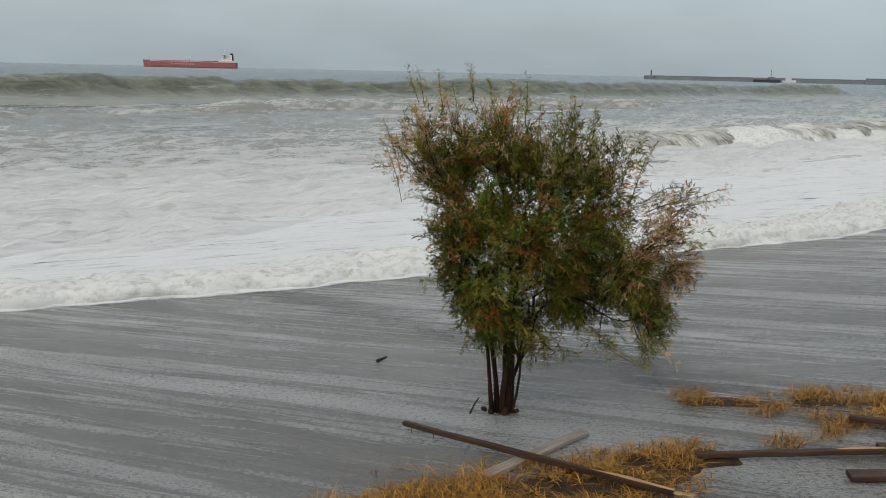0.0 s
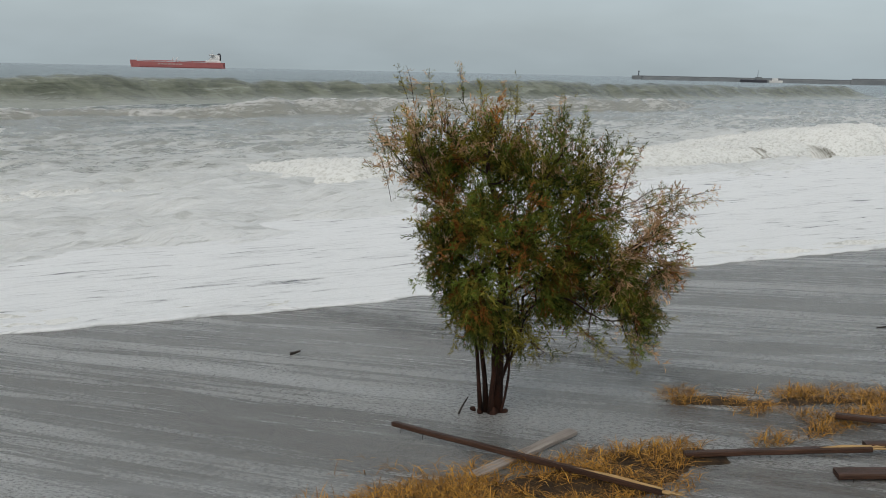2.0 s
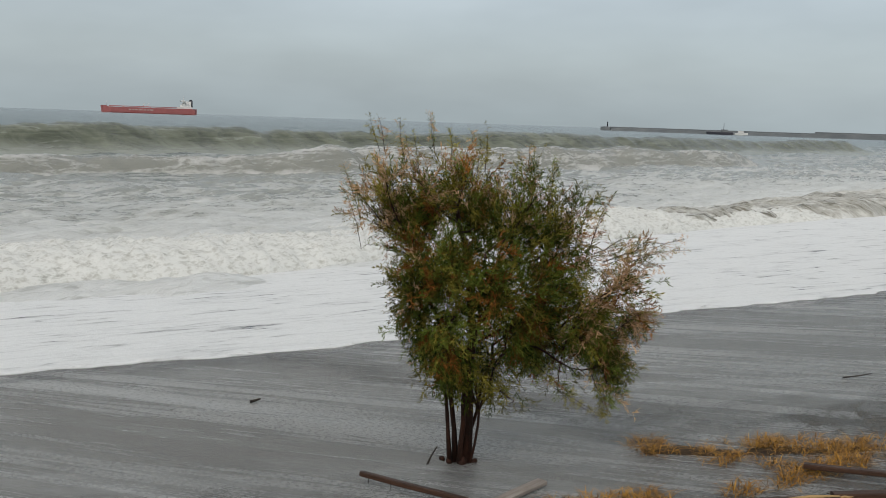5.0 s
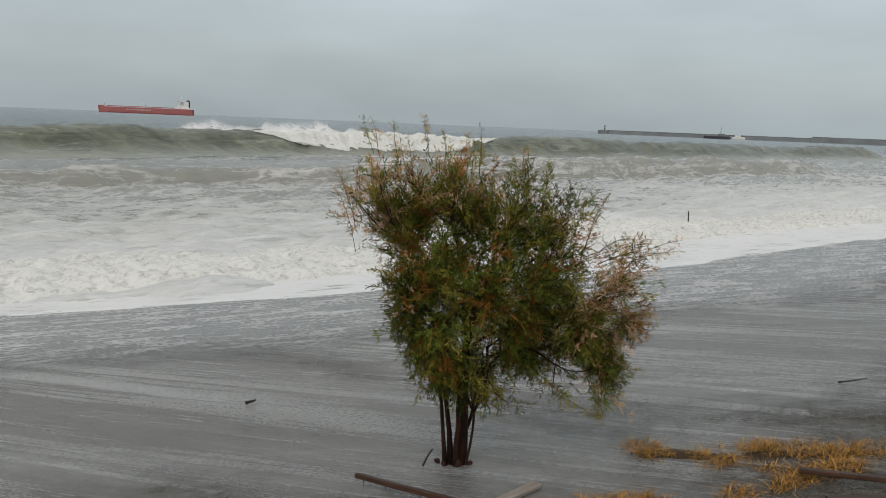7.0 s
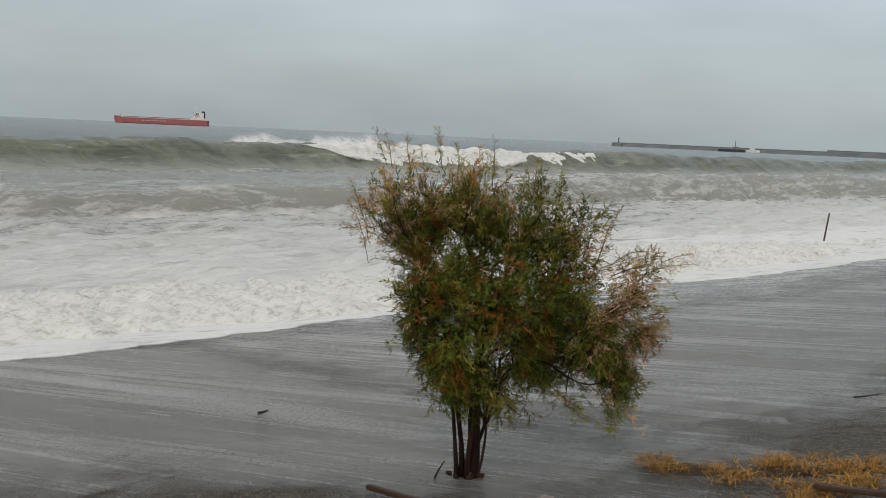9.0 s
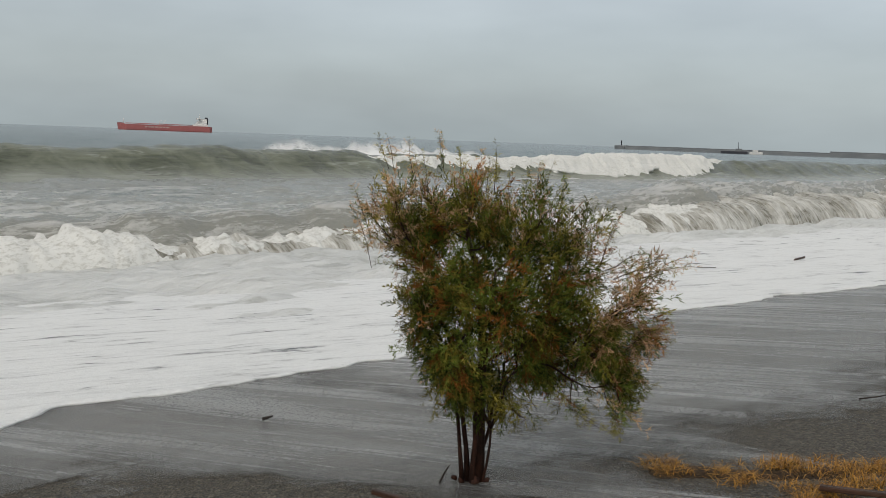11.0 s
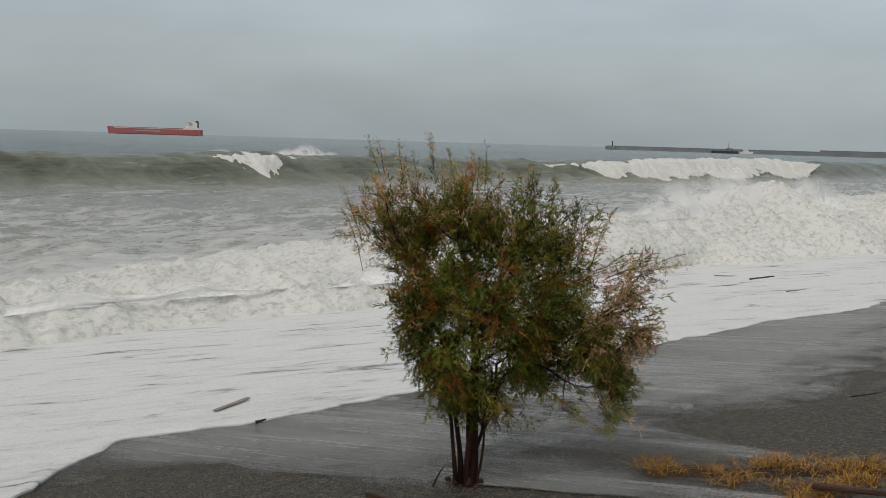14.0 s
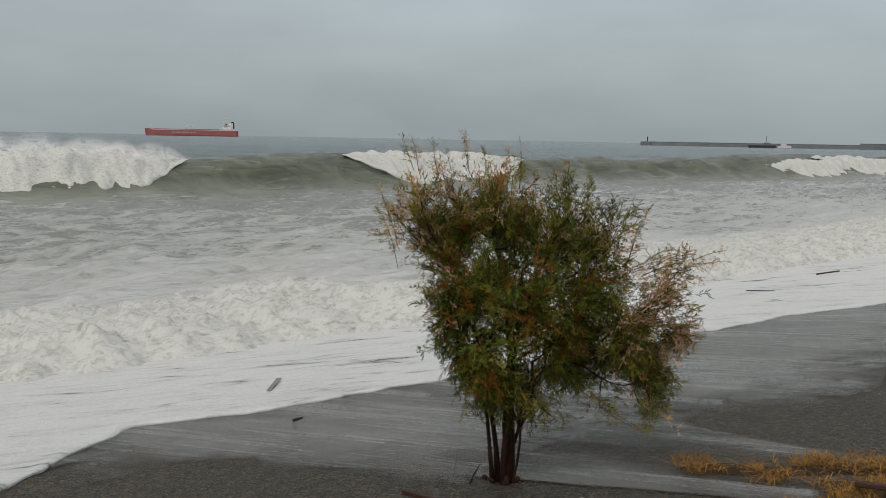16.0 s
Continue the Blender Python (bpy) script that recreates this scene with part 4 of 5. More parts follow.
        v, f = tube(path, [0.0040 - 0.0004 * k for k in range(8)], 4)
        verts, faces, index = [np.array(v)], list(f), [4] * len(f)
        n0 = len(v)
        hue = rng.choice(4, p=[0.25, 0.35, 0.05, 0.35])
        tones = [np.zeros(n0)]
        for k in range(int(20 * ln / 0.5)):
            q = rng.uniform(0.15, 1.0) * 6.99
            o = path[int(q)] + (path[int(q) + 1] - path[int(q)]) * (q % 1)
            pts = kinds[rng.integers(36)] @ turned(rng, -back * 0.7 + rng.normal(0, 0.6, 3)) * rng.uniform(0.06, 0.13) * (1.3 - q / 9) + o
            verts.append(pts)
            faces.extend((np.arange(len(pts)) + n0).reshape(-1, 3).tolist())
            n0 += len(pts)
            index.extend([hue if rng.random() < 0.7 else 1] * (len(pts) // 3))
            tones.append(np.full(len(pts), rng.uniform(0.2, 1)))
        me = mesh_of("shoot", np.concatenate(verts), faces, LEAF + [BARK], False, index)
        me.attributes.new("tone", "FLOAT", "POINT").data.foreach_set("value", np.concatenate(tones).astype(np.float32))
        part("shoot", me, tree, "long wispy shoot")
    return tree


# ---------------------------------------------------------------- beach litter


def straw_mat(name, c1, c2):
    M = Mat(name)
    M.set(color=M.mix(M.random(True), c1, c2), rough=0.6, spec=0.25)
    return M.m


STRAW = straw_mat("yellow_straw", (0.18, 0.075, 0.010), (0.55, 0.29, 0.045))
# dark blades mixed in: shade of the gaps put into the straw colour
STRAW_DARK = straw_mat("shaded_gap_straw", (0.07, 0.038, 0.012), (0.17, 0.09, 0.025))
WOOD = plain("wet_brown_timber", (0.020, 0.010, 0.006), (0.085, 0.042, 0.025), 0.5, 3.0, 0.6, 0.0, (0.6, 9, 9), 0.01)
WOOD_RAW = plain("splintered_raw_wood", (0.33, 0.20, 0.08), (0.52, 0.36, 0.17), 0.7, 4.0, 0.7, 0.0, (0.6, 9, 9), 0.01)
WOOD_GREY = plain("weathered_pale_board", (0.15, 0.125, 0.105), (0.36, 0.32, 0.28), 0.5, 3.0, 0.5, 0.0, (0.6, 9, 9), 0.01)
DRIFT = plain("black_driftwood", (0.012, 0.010, 0.008), (0.04, 0.03, 0.022), 0.6, 9.0, 0.8)


def straw_patch(label, spots, seed, near=0.0):
    """Matted dry beach grass: bent blades, thick and low. spots: u, v, radius u, radius v, blades."""
    rng = np.random.default_rng(seed)
    verts, faces, index = [], [], []
    for su, sv, ru, rv, count in spots:
        for _ in range(count):
            a = rng.uniform(0, 2 * math.pi)
            r = math.sqrt(rng.random())
            u, v = su + ru * r * math.cos(a), sv + rv * r * math.sin(a)
            if fbm(np.array([u * 3.2]), np.array([v * 3.2]), 41, 3)[0] < -0.19:
                continue
            p = np.array((u, v, -SLOPE * v))
            lean = rng.uniform(0, 2 * math.pi)
            flat = rng.random() < 0.62
            h = rng.uniform(0.02, 0.08) if flat else rng.uniform(0.04, 0.15) * (1.25 - 0.6 * r)
            out = rng.uniform(0.08, 0.26) if flat else rng.uniform(0.05, 0.20)
            if flat:
                p[2] += rng.uniform(0, 0.055) * (1 - r * r)
            d = np.array((math.cos(lean), math.sin(lean), 0))
            n = np.array((-d[1], d[0], 0)) * rng.uniform(0.0022, 0.0045)
            q1 = p + d * out * 0.4 + np.array((0, 0, h * 0.75))
            q2 = p + d * out * 1.1 + np.array((0, 0, h * rng.uniform(0.5, 1.1)))
            o = len(verts)
            verts.extend((p - n, p + n, q1 + n, q1 - n, q2))
            faces.extend(((o, o + 1, o + 2, o + 3), (o + 3, o + 2, o + 4)))
            k = 1 if rng.random() < 0.36 else 0
            index.extend((k, k))
    ob = new("dry_grass", mesh_of("dry_grass", verts, faces, [STRAW, STRAW_DARK], False, index))
    ob.matrix_world = pose(0, -near, 0.055 * near) @ B
    return tagged(ob, label, "grass", kind="stuff")


def timber(name, label, p, q, w, h, raw_end=0, pale=False, seed=0, nails=0):
    """A long board or pole between two points; one end may be splintered."""
    p, q = Vector(p), Vector(q)
    L = (q - p).length
    turn = (q - p).to_track_quat("X", "Z").to_matrix().to_4x4()
    ob = thing(name, label, "timber", Matrix.Translation(p) @ turn)
    bm = bmesh.new()
    n = 12
    rings = []
    rng = random.Random(seed)
    for k in range(n + 1):
        x = L * k / n
        j = [rng.uniform(-0.05, 0.05) * h for _ in range(4)]
        c = 0.18 * h
        pts = [(-w / 2 + c, -h / 2), (w / 2 - c, -h / 2), (w / 2, -h / 2 + c), (w / 2, h / 2 - c), (w / 2 - c, h / 2), (-w / 2 + c, h / 2), (-w / 2, h / 2 - c), (-w / 2, -h / 2 + c)]
        rings.append([bm.verts.new((x, a + j[0], b + j[1] + h / 2)) for a, b in pts])
    for r, s in zip(rings, rings[1:]):
        for i in range(8):
            bm.faces.new((r[i], r[(i + 1) % 8], s[(i + 1) % 8], s[i]))
    bm.faces.new(rings[0][::-1])
    bm.faces.new(rings[-1])
    part("board", from_bm("board", bm, WOOD_GREY if pale else WOOD), ob)
    if raw_end:
        for k in range(7):
            v, f = tube([(0, 0, 0), (0.10, rng.uniform(-0.02, 0.02), rng.uniform(-0.01, 0.02)), (rng.uniform(0.16, 0.3), rng.uniform(-0.06, 0.06), rng.uniform(-0.02, 0.05))], [0.014, 0.010, 0.002], 5)
            part("splinter", mesh_of("splinter", v, f, WOOD_RAW), ob, "pale torn splinter", pose(L - 0.05, rng.uniform(-w / 3, w / 3), h / 2))
        v, f = tube([(L * 0.72, 0, h * 0.93), (L * 0.85, 0.004, h * 0.97), (L * 1.0, 0, h * 0.9)], [0.004, 0.02, 0.016], 6)
        part("torn_face", mesh_of("torn_face", v, f, WOOD_RAW), ob, "pale torn strip")
    for k in range(nails):
        v, f = tube([(0, 0, 0.01), (0, 0, -0.06)], [0.004, 0.003], 5)
        part("nail", mesh_of("nail", v, f, DRIFT), ob, "rusty nail", pose(0.12 + 0.3 * k, -w / 2, 0.01))
    return ob


def stick(name, label, pts, r, cat="driftwood", mat=None):
    ob = new(name, mesh_of(name, *tube(cross(pts, 9), [r * (1 - 0.5 * k / 8) for k in range(9)], 6), mat or DRIFT))
    return tagged(ob, label, cat)


# ---------------------------------------------------------------- build the place
build_ground()
surf = build_sea()


def lobes(us, seed, a=0.55):
    return a * fbm(us * 0.22, us * 0 + 1.5, seed, 4, 0.5) * 2 + 0.16 * np.abs(fbm(us * 1.1, us * 0 + 4, seed + 7, 3, 0.5)) * 2 + 0.25 * np.abs(vnoise(us * 0.5, us * 0, seed + 3))


film_us = np.arange(-30, 4.8, 0.15)
film_left = swash_sheet("backwash", "thin glossy grey backwash with foam lines draining off sand", FILM, film_us, 26,
                        lambda u: np.where(u > -2.3, -2.1 * np.clip(u + 2.3, 0, 1.9), 0.15 * (-2.3 - u)) + lobes(u, 71, 0.35), 71, 0.003)
film_us = np.arange(1.6, 60, 0.15)
film_right = swash_sheet("backwash", "thin glossy grey backwash with foam lines draining off sand", FILM_SHEEN, film_us, 26,
                         lambda u: 0.8 - 0.75 * np.clip(u - 3.2, 0, 2.4) + 0.14 * np.clip(u - 6, 0, 8) + lobes(u, 72, 0.3), 72, 0.003)
film_us = np.arange(-1.6, 3.6, 0.1)
film_mid = swash_sheet("backwash", "thin sheet of water running round the tree and grass", FILM_THIN, film_us, 26,
                       lambda u: np.where(u < -0.6, -1.6 * (u + 0.6) - 1.2, -1.2 - 3.6 * np.clip((u + 0.6) / 2, 0, 1)) + lobes(u, 73, 0.3), 73, 0.003)

sheet_us = np.concatenate([np.arange(-26, -6, 0.5), np.arange(-6, 26, 0.12), np.arange(26, 75, 0.5)])
swash_old = swash_sheet("swash", "white foamy swash sheet sliding over the beach", SWASH, sheet_us, 30,
                        lambda u: -0.36 * np.minimum(u, 16) - 0.02 * np.clip(u - 16, 0, 60) + lobes(u, 81, 0.45), 81, 0.022)
swash_new = swash_sheet("swash", "white foamy swash sheet running up the beach", SWASH_NEW, sheet_us, 30,
                        lambda u: -0.05 * np.minimum(u, 12) - 0.14 * np.clip(u - 12, 0, 12) - 1.0 * np.clip(-1.6 - u, 0, 2.2) + lobes(u, 82, 0.4), 82, 0.022)

old_edge = lambda u: -0.36 * np.minimum(u, 16) - 0.02 * np.clip(u - 16, 0, 60) + lobes(u, 81, 0.45)
swash_lace = swash_sheet("spent_swash", "thin lacy sheet of spent foam draining back", SWASH_OLD, sheet_us, 30, lambda u: old_edge(u) + 0.25, 83, 0.006)
foam_roll = thing("wave", "low tumbling foam front running up the beach", "wave", FACE)
roll = part("foam_roll", mesh_of("foam_roll", *ridge(-24, 60, 0.12, [(0.0, -0.2), (0.03, 0.3), (0.16, 0.8), (0.5, 1.0), (1.3, 0.85), (2.6, 0.6), (4.5, 0.2), (6, -0.3)], 36,
            lambda u: 0.28 * (1 + 0.8 * fbm(u * 0.5, u * 0, 85, 3)), lambda u: old_edge(u) + 0.06, 86, 0.16, 1.6, 3.0, 0.09), CHURN), foam_roll)

# offshore swell that steepens and peels
far_h = lambda u: 3.1 * (1 + 0.22 * fbm(u * 0.022, u * 0, 91, 3) + 0.10 * fbm(u * 0.12, u * 0 + 4, 93, 3))
far_bend = lambda u: 7 * fbm(u * 0.013, u * 0 + 5, 92, 3)
wave_far = swell_wave("olive storm swell steepening and breaking offshore", -30, 290, 0.7, far_h, far_bend, 90)
FAR_FOAM = [(68, 114, 2.75, 4.8, 6.2), (94, 134, 2.8, 7.6, 9.6), (116, 152, 2.8, 9.6, 11.2), (136, 170, 2.7, 11.2, 13.0), (158, 204, 2.7, 12.8, 14.8), (188, 240, 2.6, 14.2, 16.0),
            (41, 55, 3.1, 12.7, 13.6), (50, 78, 3.0, 14.1, 15.1), (-16, 27, 2.9, 13.2, 14.5), (6, 33, 3.0, 14.6, 15.6)]
far_foam = [foam_piece(wave_far, a, b, h, far_bend, 100 + 3 * k, PEEL_CUT, 0.25, 0.20, 0.5, n=44, taper=14.0 if b - a > 30 else 6.5, peel=True, follow=far_h, scale=0.8, clot=0.9) for k, (a, b, h, t0, t1) in enumerate(FAR_FOAM)]

# middle wave that plunges on the shore
mid_h = lambda u: np.clip(1.45 + 0.022 * u, 1.2, 2.6) * (1 + 0.42 * fbm(u * 0.06, u * 0, 121, 3))
mid_bend = lambda u: 2.2 * fbm(u * 0.05, u * 0 + 2, 122, 3) - 0.05 * np.clip(u, 0, 70) + 0.065 * np.clip(u - 38, -50, 0)
wave_mid = thing("wave", "brown-grey wave plunging onto the shore in a curtain", "wave", B)
mid_swell = part("swell_ridge", mesh_of("swell_ridge", *ridge(-30, 140, 0.5, [(v * 0.6, z) for v, z in SWELL_CUT], 40, mid_h, mid_bend, 123, 0.38, 0.45), WAVE_WATER), wave_mid)
mid_curtain = part("falling_curtain", mesh_of("falling_curtain", *ridge(-28, 120, 0.2, PLUNGE_CUT, 56, mid_h, mid_bend, 124, 0.5, 0.7, 12, 0.16, [(3.4, 1.0, 3.4, 0.62), (12.0, 0.9, 1.6, 0.8), (14.0, 0.7, 1.5, 0.7), (33.5, 2.2, 1.5, 0.6)]), CURTAIN), wave_mid, "brown-grey sheet with white threads")
mid_foam = [foam_piece(wave_mid, a, b, h, lambda u: mid_bend(u) - 1.0, 130 + 5 * k, BORE_CUT, 0.14, 0.15, 0.34, "foam_bore", n=56, scale=1.3, clot=1.9) for k, (a, b, h) in enumerate([(-28, 14, 1.35), (8, 44, 1.5), (38, 120, 1.9)])]

# inner wave that runs out as a bore
in_h = lambda u: np.clip(0.9 + 0.034 * u, 0.8, 2.7) * (1 + 0.25 * fbm(u * 0.07, u * 0, 141, 3))
in_bend = lambda u: 1.8 * fbm(u * 0.06, u * 0 + 2, 142, 3) - 0.09 * np.clip(u - 15, 0, 70)
wave_in = thing("wave", "inner wave collapsing into a foaming bore", "wave", B)
in_curtain = part("falling_curtain", mesh_of("falling_curtain", *ridge(18, 110, 0.25, PLUNGE_CUT, 50, in_h, in_bend, 144, 0.5, 0.7, 12, 0.18), CURTAIN), wave_in, "brown-grey sheet with white threads")
in_foam = [foam_piece(wave_in, a, b, h, in_bend, 150 + 5 * k, BORE_CUT, 0.16, 0.11, 0.30, "foam_bore", n=48, scale=1.6, clot=2.6) for k, (a, b, h) in enumerate([(-26, 20, 0.95), (14, 62, 1.15), (56, 115, 1.9)])]

sprays = [(spray_veil(wave_far, -16, 36, 2.4, 0.9, far_bend, 161), 2.6, 14.0, 15.2, 16), (spray_veil(wave_far, -16, 36, 1.8, 0.7, far_bend, 166), 2.6, 14.0, 15.2, 16),
          (spray_veil(wave_far, 39, 64, 2.6, 0.9, far_bend, 162), 2.7, 12.3, 13.3, 14.6), (spray_veil(wave_far, 39, 64, 2.1, 0.7, far_bend, 167), 2.7, 12.3, 13.3, 14.8),
          (spray_veil(wave_far, 54, 96, 1.8, 0.9, far_bend, 163), 2.6, 5.2, 6.4, 12)]
# a tall burst where the plunging sheet meets the backwash
mid_burst = foam_piece(wave_mid, 24, 41, 3.3, lambda u: mid_bend(u) - 0.4, 171, FOAM_CUT, 0.14, 0.22, 0.7, "foam_burst", n=56, taper=7.0, scale=0.9, clot=1.3)
burst_spray = [spray_veil(wave_mid, 22, 43, 1.8, 0.3, lambda u: mid_bend(u) - 0.6, 172), spray_veil(wave_mid, 24, 42, 1.4, -0.2, lambda u: mid_bend(u) - 1.2, 175)]
mid_spray = spray_veil(wave_mid, -20, 90, 1.3, 0.35, lambda u: mid_bend(u) - 0.9, 164)

ship = build_ship()
build_breakwater()
tree = build_tree()

# litter
def trail(seed, pts, spread, r0, r1, count):
    """Irregular spots strewn along a line of (u, v) points."""
    rng = random.Random(seed)
    out = []
    for (a, b), (c, d) in zip(pts, pts[1:]):
        n = max(2, int(math.hypot(c - a, d - b) / 0.09))
        for k in range(n):
            s = (k + rng.random()) / n
            r = rng.uniform(r0, r1)
            out.append((a + (c - a) * s + rng.gauss(0, spread), b + (d - b) * s + rng.gauss(0, spread), r * 1.3, r, int(count * r * r * 68)))
    return out


def turf_mat(label, pts, spread, h, seed, near=0.0):
    """A low ragged hump of dark root-bound soil under the grass."""
    us, vs = np.arange(-3.6, 4.6, 0.05), np.arange(-3.9, 0.2, 0.05)
    U, V = np.meshgrid(us, vs, indexing="ij")
    d = np.full(U.shape, 9.0)
    for (a, b), (c, e) in zip(pts, pts[1:]):
        k = np.clip(((U - a) * (c - a) + (V - b) * (e - b)) / ((c - a) ** 2 + (e - b) ** 2), 0, 1)
        d = np.minimum(d, np.hypot(U - a - k * (c - a), V - b - k * (e - b)))
    z = h * np.clip(1 - (d / spread) ** 2 + 0.9 * fbm(U * 2.4, V * 2.4, seed, 4), -0.5, 1.2) - 0.012
    keep = z > -0.03
    idx = np.arange(U.size).reshape(U.shape)
    faces = [(idx[i, j], idx[i + 1, j], idx[i + 1, j + 1], idx[i, j + 1]) for i in range(len(us) - 1) for j in range(len(vs) - 1) if keep[i, j] and keep[i + 1, j + 1] and keep[i + 1, j] and keep[i, j + 1]]
    used = sorted({k for f in faces for k in f})
    back = {k: n for n, k in enumerate(used)}
    P = np.stack([U.ravel(), V.ravel(), (z - SLOPE * V).ravel()], 1)[used]
    ob = new("turf_mat", mesh_of("turf_mat", P, [tuple(back[k] for k in f) for f in faces], SOIL))
    ob.matrix_world = pose(0, -near, 0.055 * near) @ B
    return tagged(ob, label, "soil", kind="stuff")


SOIL = plain("dark_wet_turf", (0.018, 0.012, 0.007), (0.075, 0.045, 0.020), 0.8, 14.0, 0.9, dist=0.03)
turf_mat("dark wet root-bound turf under the matted grass", [(-2.9, -1.1), (-1.8, -1.5), (-0.8, -2.0), (0.3, -2.2)], 0.42, 0.045, 31, 0.12)
turf_mat("dark wet turf under the loose grass tufts", [(1.8, -1.1), (2.6, -2.0), (3.4, -2.8)], 0.25, 0.03, 32, 0.22)
straw_patch("matted yellow dry grass under the crossed timbers", trail(1, [(-2.75, -0.85), (-2.0, -1.15), (-1.3, -1.55), (-0.6, -1.9), (0.1, -2.05), (0.5, -2.2)], 0.13, 0.14, 0.30, 36)
            + trail(2, [(-2.0, -1.5), (-1.2, -2.0), (-0.6, -2.4)], 0.16, 0.2, 0.36, 34) + trail(3, [(-1.2, -1.1), (-0.5, -1.45), (0.1, -1.8)], 0.06, 0.08, 0.18, 40)
            + trail(4, [(-2.1, -0.25), (-1.2, -0.85)], 0.14, 0.06, 0.12, 16)
            + trail(8, [(-3.3, -0.85), (-2.6, -1.0), (-2.0, -1.35), (-1.4, -1.9)], 0.12, 0.14, 0.28, 34), 5, 0.12)
straw_patch("loose tufts of yellow dry grass in shallow water", trail(5, [(1.75, -0.85), (2.2, -1.45), (2.75, -2.0), (3.3, -2.6), (3.9, -3.2)], 0.12, 0.10, 0.22, 34)
            + trail(6, [(1.3, -2.45), (1.75, -2.55), (2.3, -2.6), (3.0, -2.9)], 0.10, 0.10, 0.22, 38) + trail(7, [(1.7, -1.3), (2.2, -2.2)], 0.15, 0.05, 0.12, 18)
            + trail(9, [(2.0, -1.6), (2.6, -2.2), (3.1, -2.8), (3.6, -3.3)], 0.16, 0.10, 0.20, 30), 6, 0.22)


def at(x, y, h):
    w = B.inverted() @ Vector((x, y, 0))
    return (x, y, -SLOPE * w.y + h)


timber("timber_pole", "long wet brown timber with a splintered end lying across a board", at(-0.31, 9.13, 0.08), at(1.93, 7.13, 0.08), 0.06, 0.05, 1, seed=1, nails=2)
timber("timber_board", "short pale weathered board under the long timber", at(0.43, 7.76, 0.02), at(1.46, 8.86, 0.03), 0.12, 0.045, 0, True, seed=2)
timber("timber_pole", "dark wet timber lying in the flooded grass", at(4.10, 8.95, 0.08), at(5.95, 7.95, 0.08), 0.08, 0.05, seed=3)
timber("timber_pole", "brown timber with a torn pale end on wet sand", at(2.36, 8.10, 0.04), at(4.03, 8.03, 0.06), 0.07, 0.05, 1, seed=4)
timber("timber_board", "red-brown board lying on wet sand", at(3.50, 7.53, 0.03), at(5.0, 7.4, 0.05), 0.16, 0.05, seed=5, nails=1)
timber("timber_board", "red-brown board lying on wet sand", at(4.0, 8.1, 0.06), at(5.6, 8.05, 0.06), 0.10, 0.06, seed=6)
stick("driftwood_stick", "short dark stick leaning in the sand by the tree", [on_beach(-0.3, 0.2, -0.02), on_beach(-0.24, 0.2, 0.08), on_beach(-0.16, 0.19, 0.17)], 0.013)
rock = stick("driftwood_chip", "small black chip of driftwood drawn along wet sand", [(-0.07, 0, 0.01), (0, 0.015, 0.025), (0.07, 0, 0.055)], 0.026)
twig = stick("driftwood_twig", "thin dark twig lying on wet sand", [on_beach(6.5, -1.35, 0.03), on_beach(6.65, -1.5, 0.05), on_beach(6.9, -1.6, 0.06)], 0.014)



def floating(name, label, size, mat, rows):
    ob = new(name, from_bm(name, box_bm(*size, 0.012), mat))
    tagged(ob, label, "timber", "timbers adrift in the surf")
    FLOATS.append((ob, rows))


FLOATS = []
floating("drift_post", "brown timber post tumbling upright in the foam", (0.075, 0.055, 1.35), WOOD,
         [(0, 44, 30, -1.4, 0, 20, 0), (8.3, 38, 15, -1.0, 0, -8, 0), (8.7, 36.3, 13.2, 0.75, 0, -6, 0), (9.0, 36.9, 12.8, 1.05, 0, 14, 0), (9.2, 38, 13, 0.9, 0, 45, 0), (9.8, 36, 12.5, 0.35, 0, 84, 0), (11.5, 28.2, 10.6, 0.05, 0, 90, 10), (12.5, 24, 9.4, 0.05, 0, 90, 0), (14, 22, 8.0, 0.05, 0, 90, -6), (16, 22.6, 7.4, 0.05, 0, 90, -4)])
floating("drift_post", "dark timber post bobbing upright in the foam", (0.06, 0.045, 0.95), DRIFT,
         [(0, 40, 34, -1.3, 0, 0, 0), (6.6, 36, 18, -0.9, 0, 0, 0), (7.0, 33, 17.0, 0.75, 0, -4, 0), (7.4, 29.6, 16.9, 0.95, 0, -10, 0), (7.8, 26.9, 15.6, 0.75, 0, 16, 0), (8.2, 26, 14.6, -0.7, 0, 60, 0), (11.5, 21.4, 6.1, 0.05, 0, 90, 0), (12.5, 20.5, 5.6, 0.04, 0, 90, -8), (16, 17.0, 5.4, 0.02, 0, 90, -10)])
floating("drift_board", "dark board riding the crest of the plunging wave", (0.16, 0.05, 0.9), DRIFT,
         [(0, 12, 92, -1.2, 0, 20, 0), (11.3, 12, 28.5, -0.3, 0, 30, 0), (12.0, 8.2, 22.0, 2.0, 0, 60, 0), (12.5, 14.2, 20.3, 2.4, 0, 28, 0), (12.8, 14.2, 19.2, 1.7, 0, 50, 0), (13.3, 14.5, 17.4, -0.4, 0, 80, 0), (16, 14.5, 14, -0.8, 0, 85, 0)])
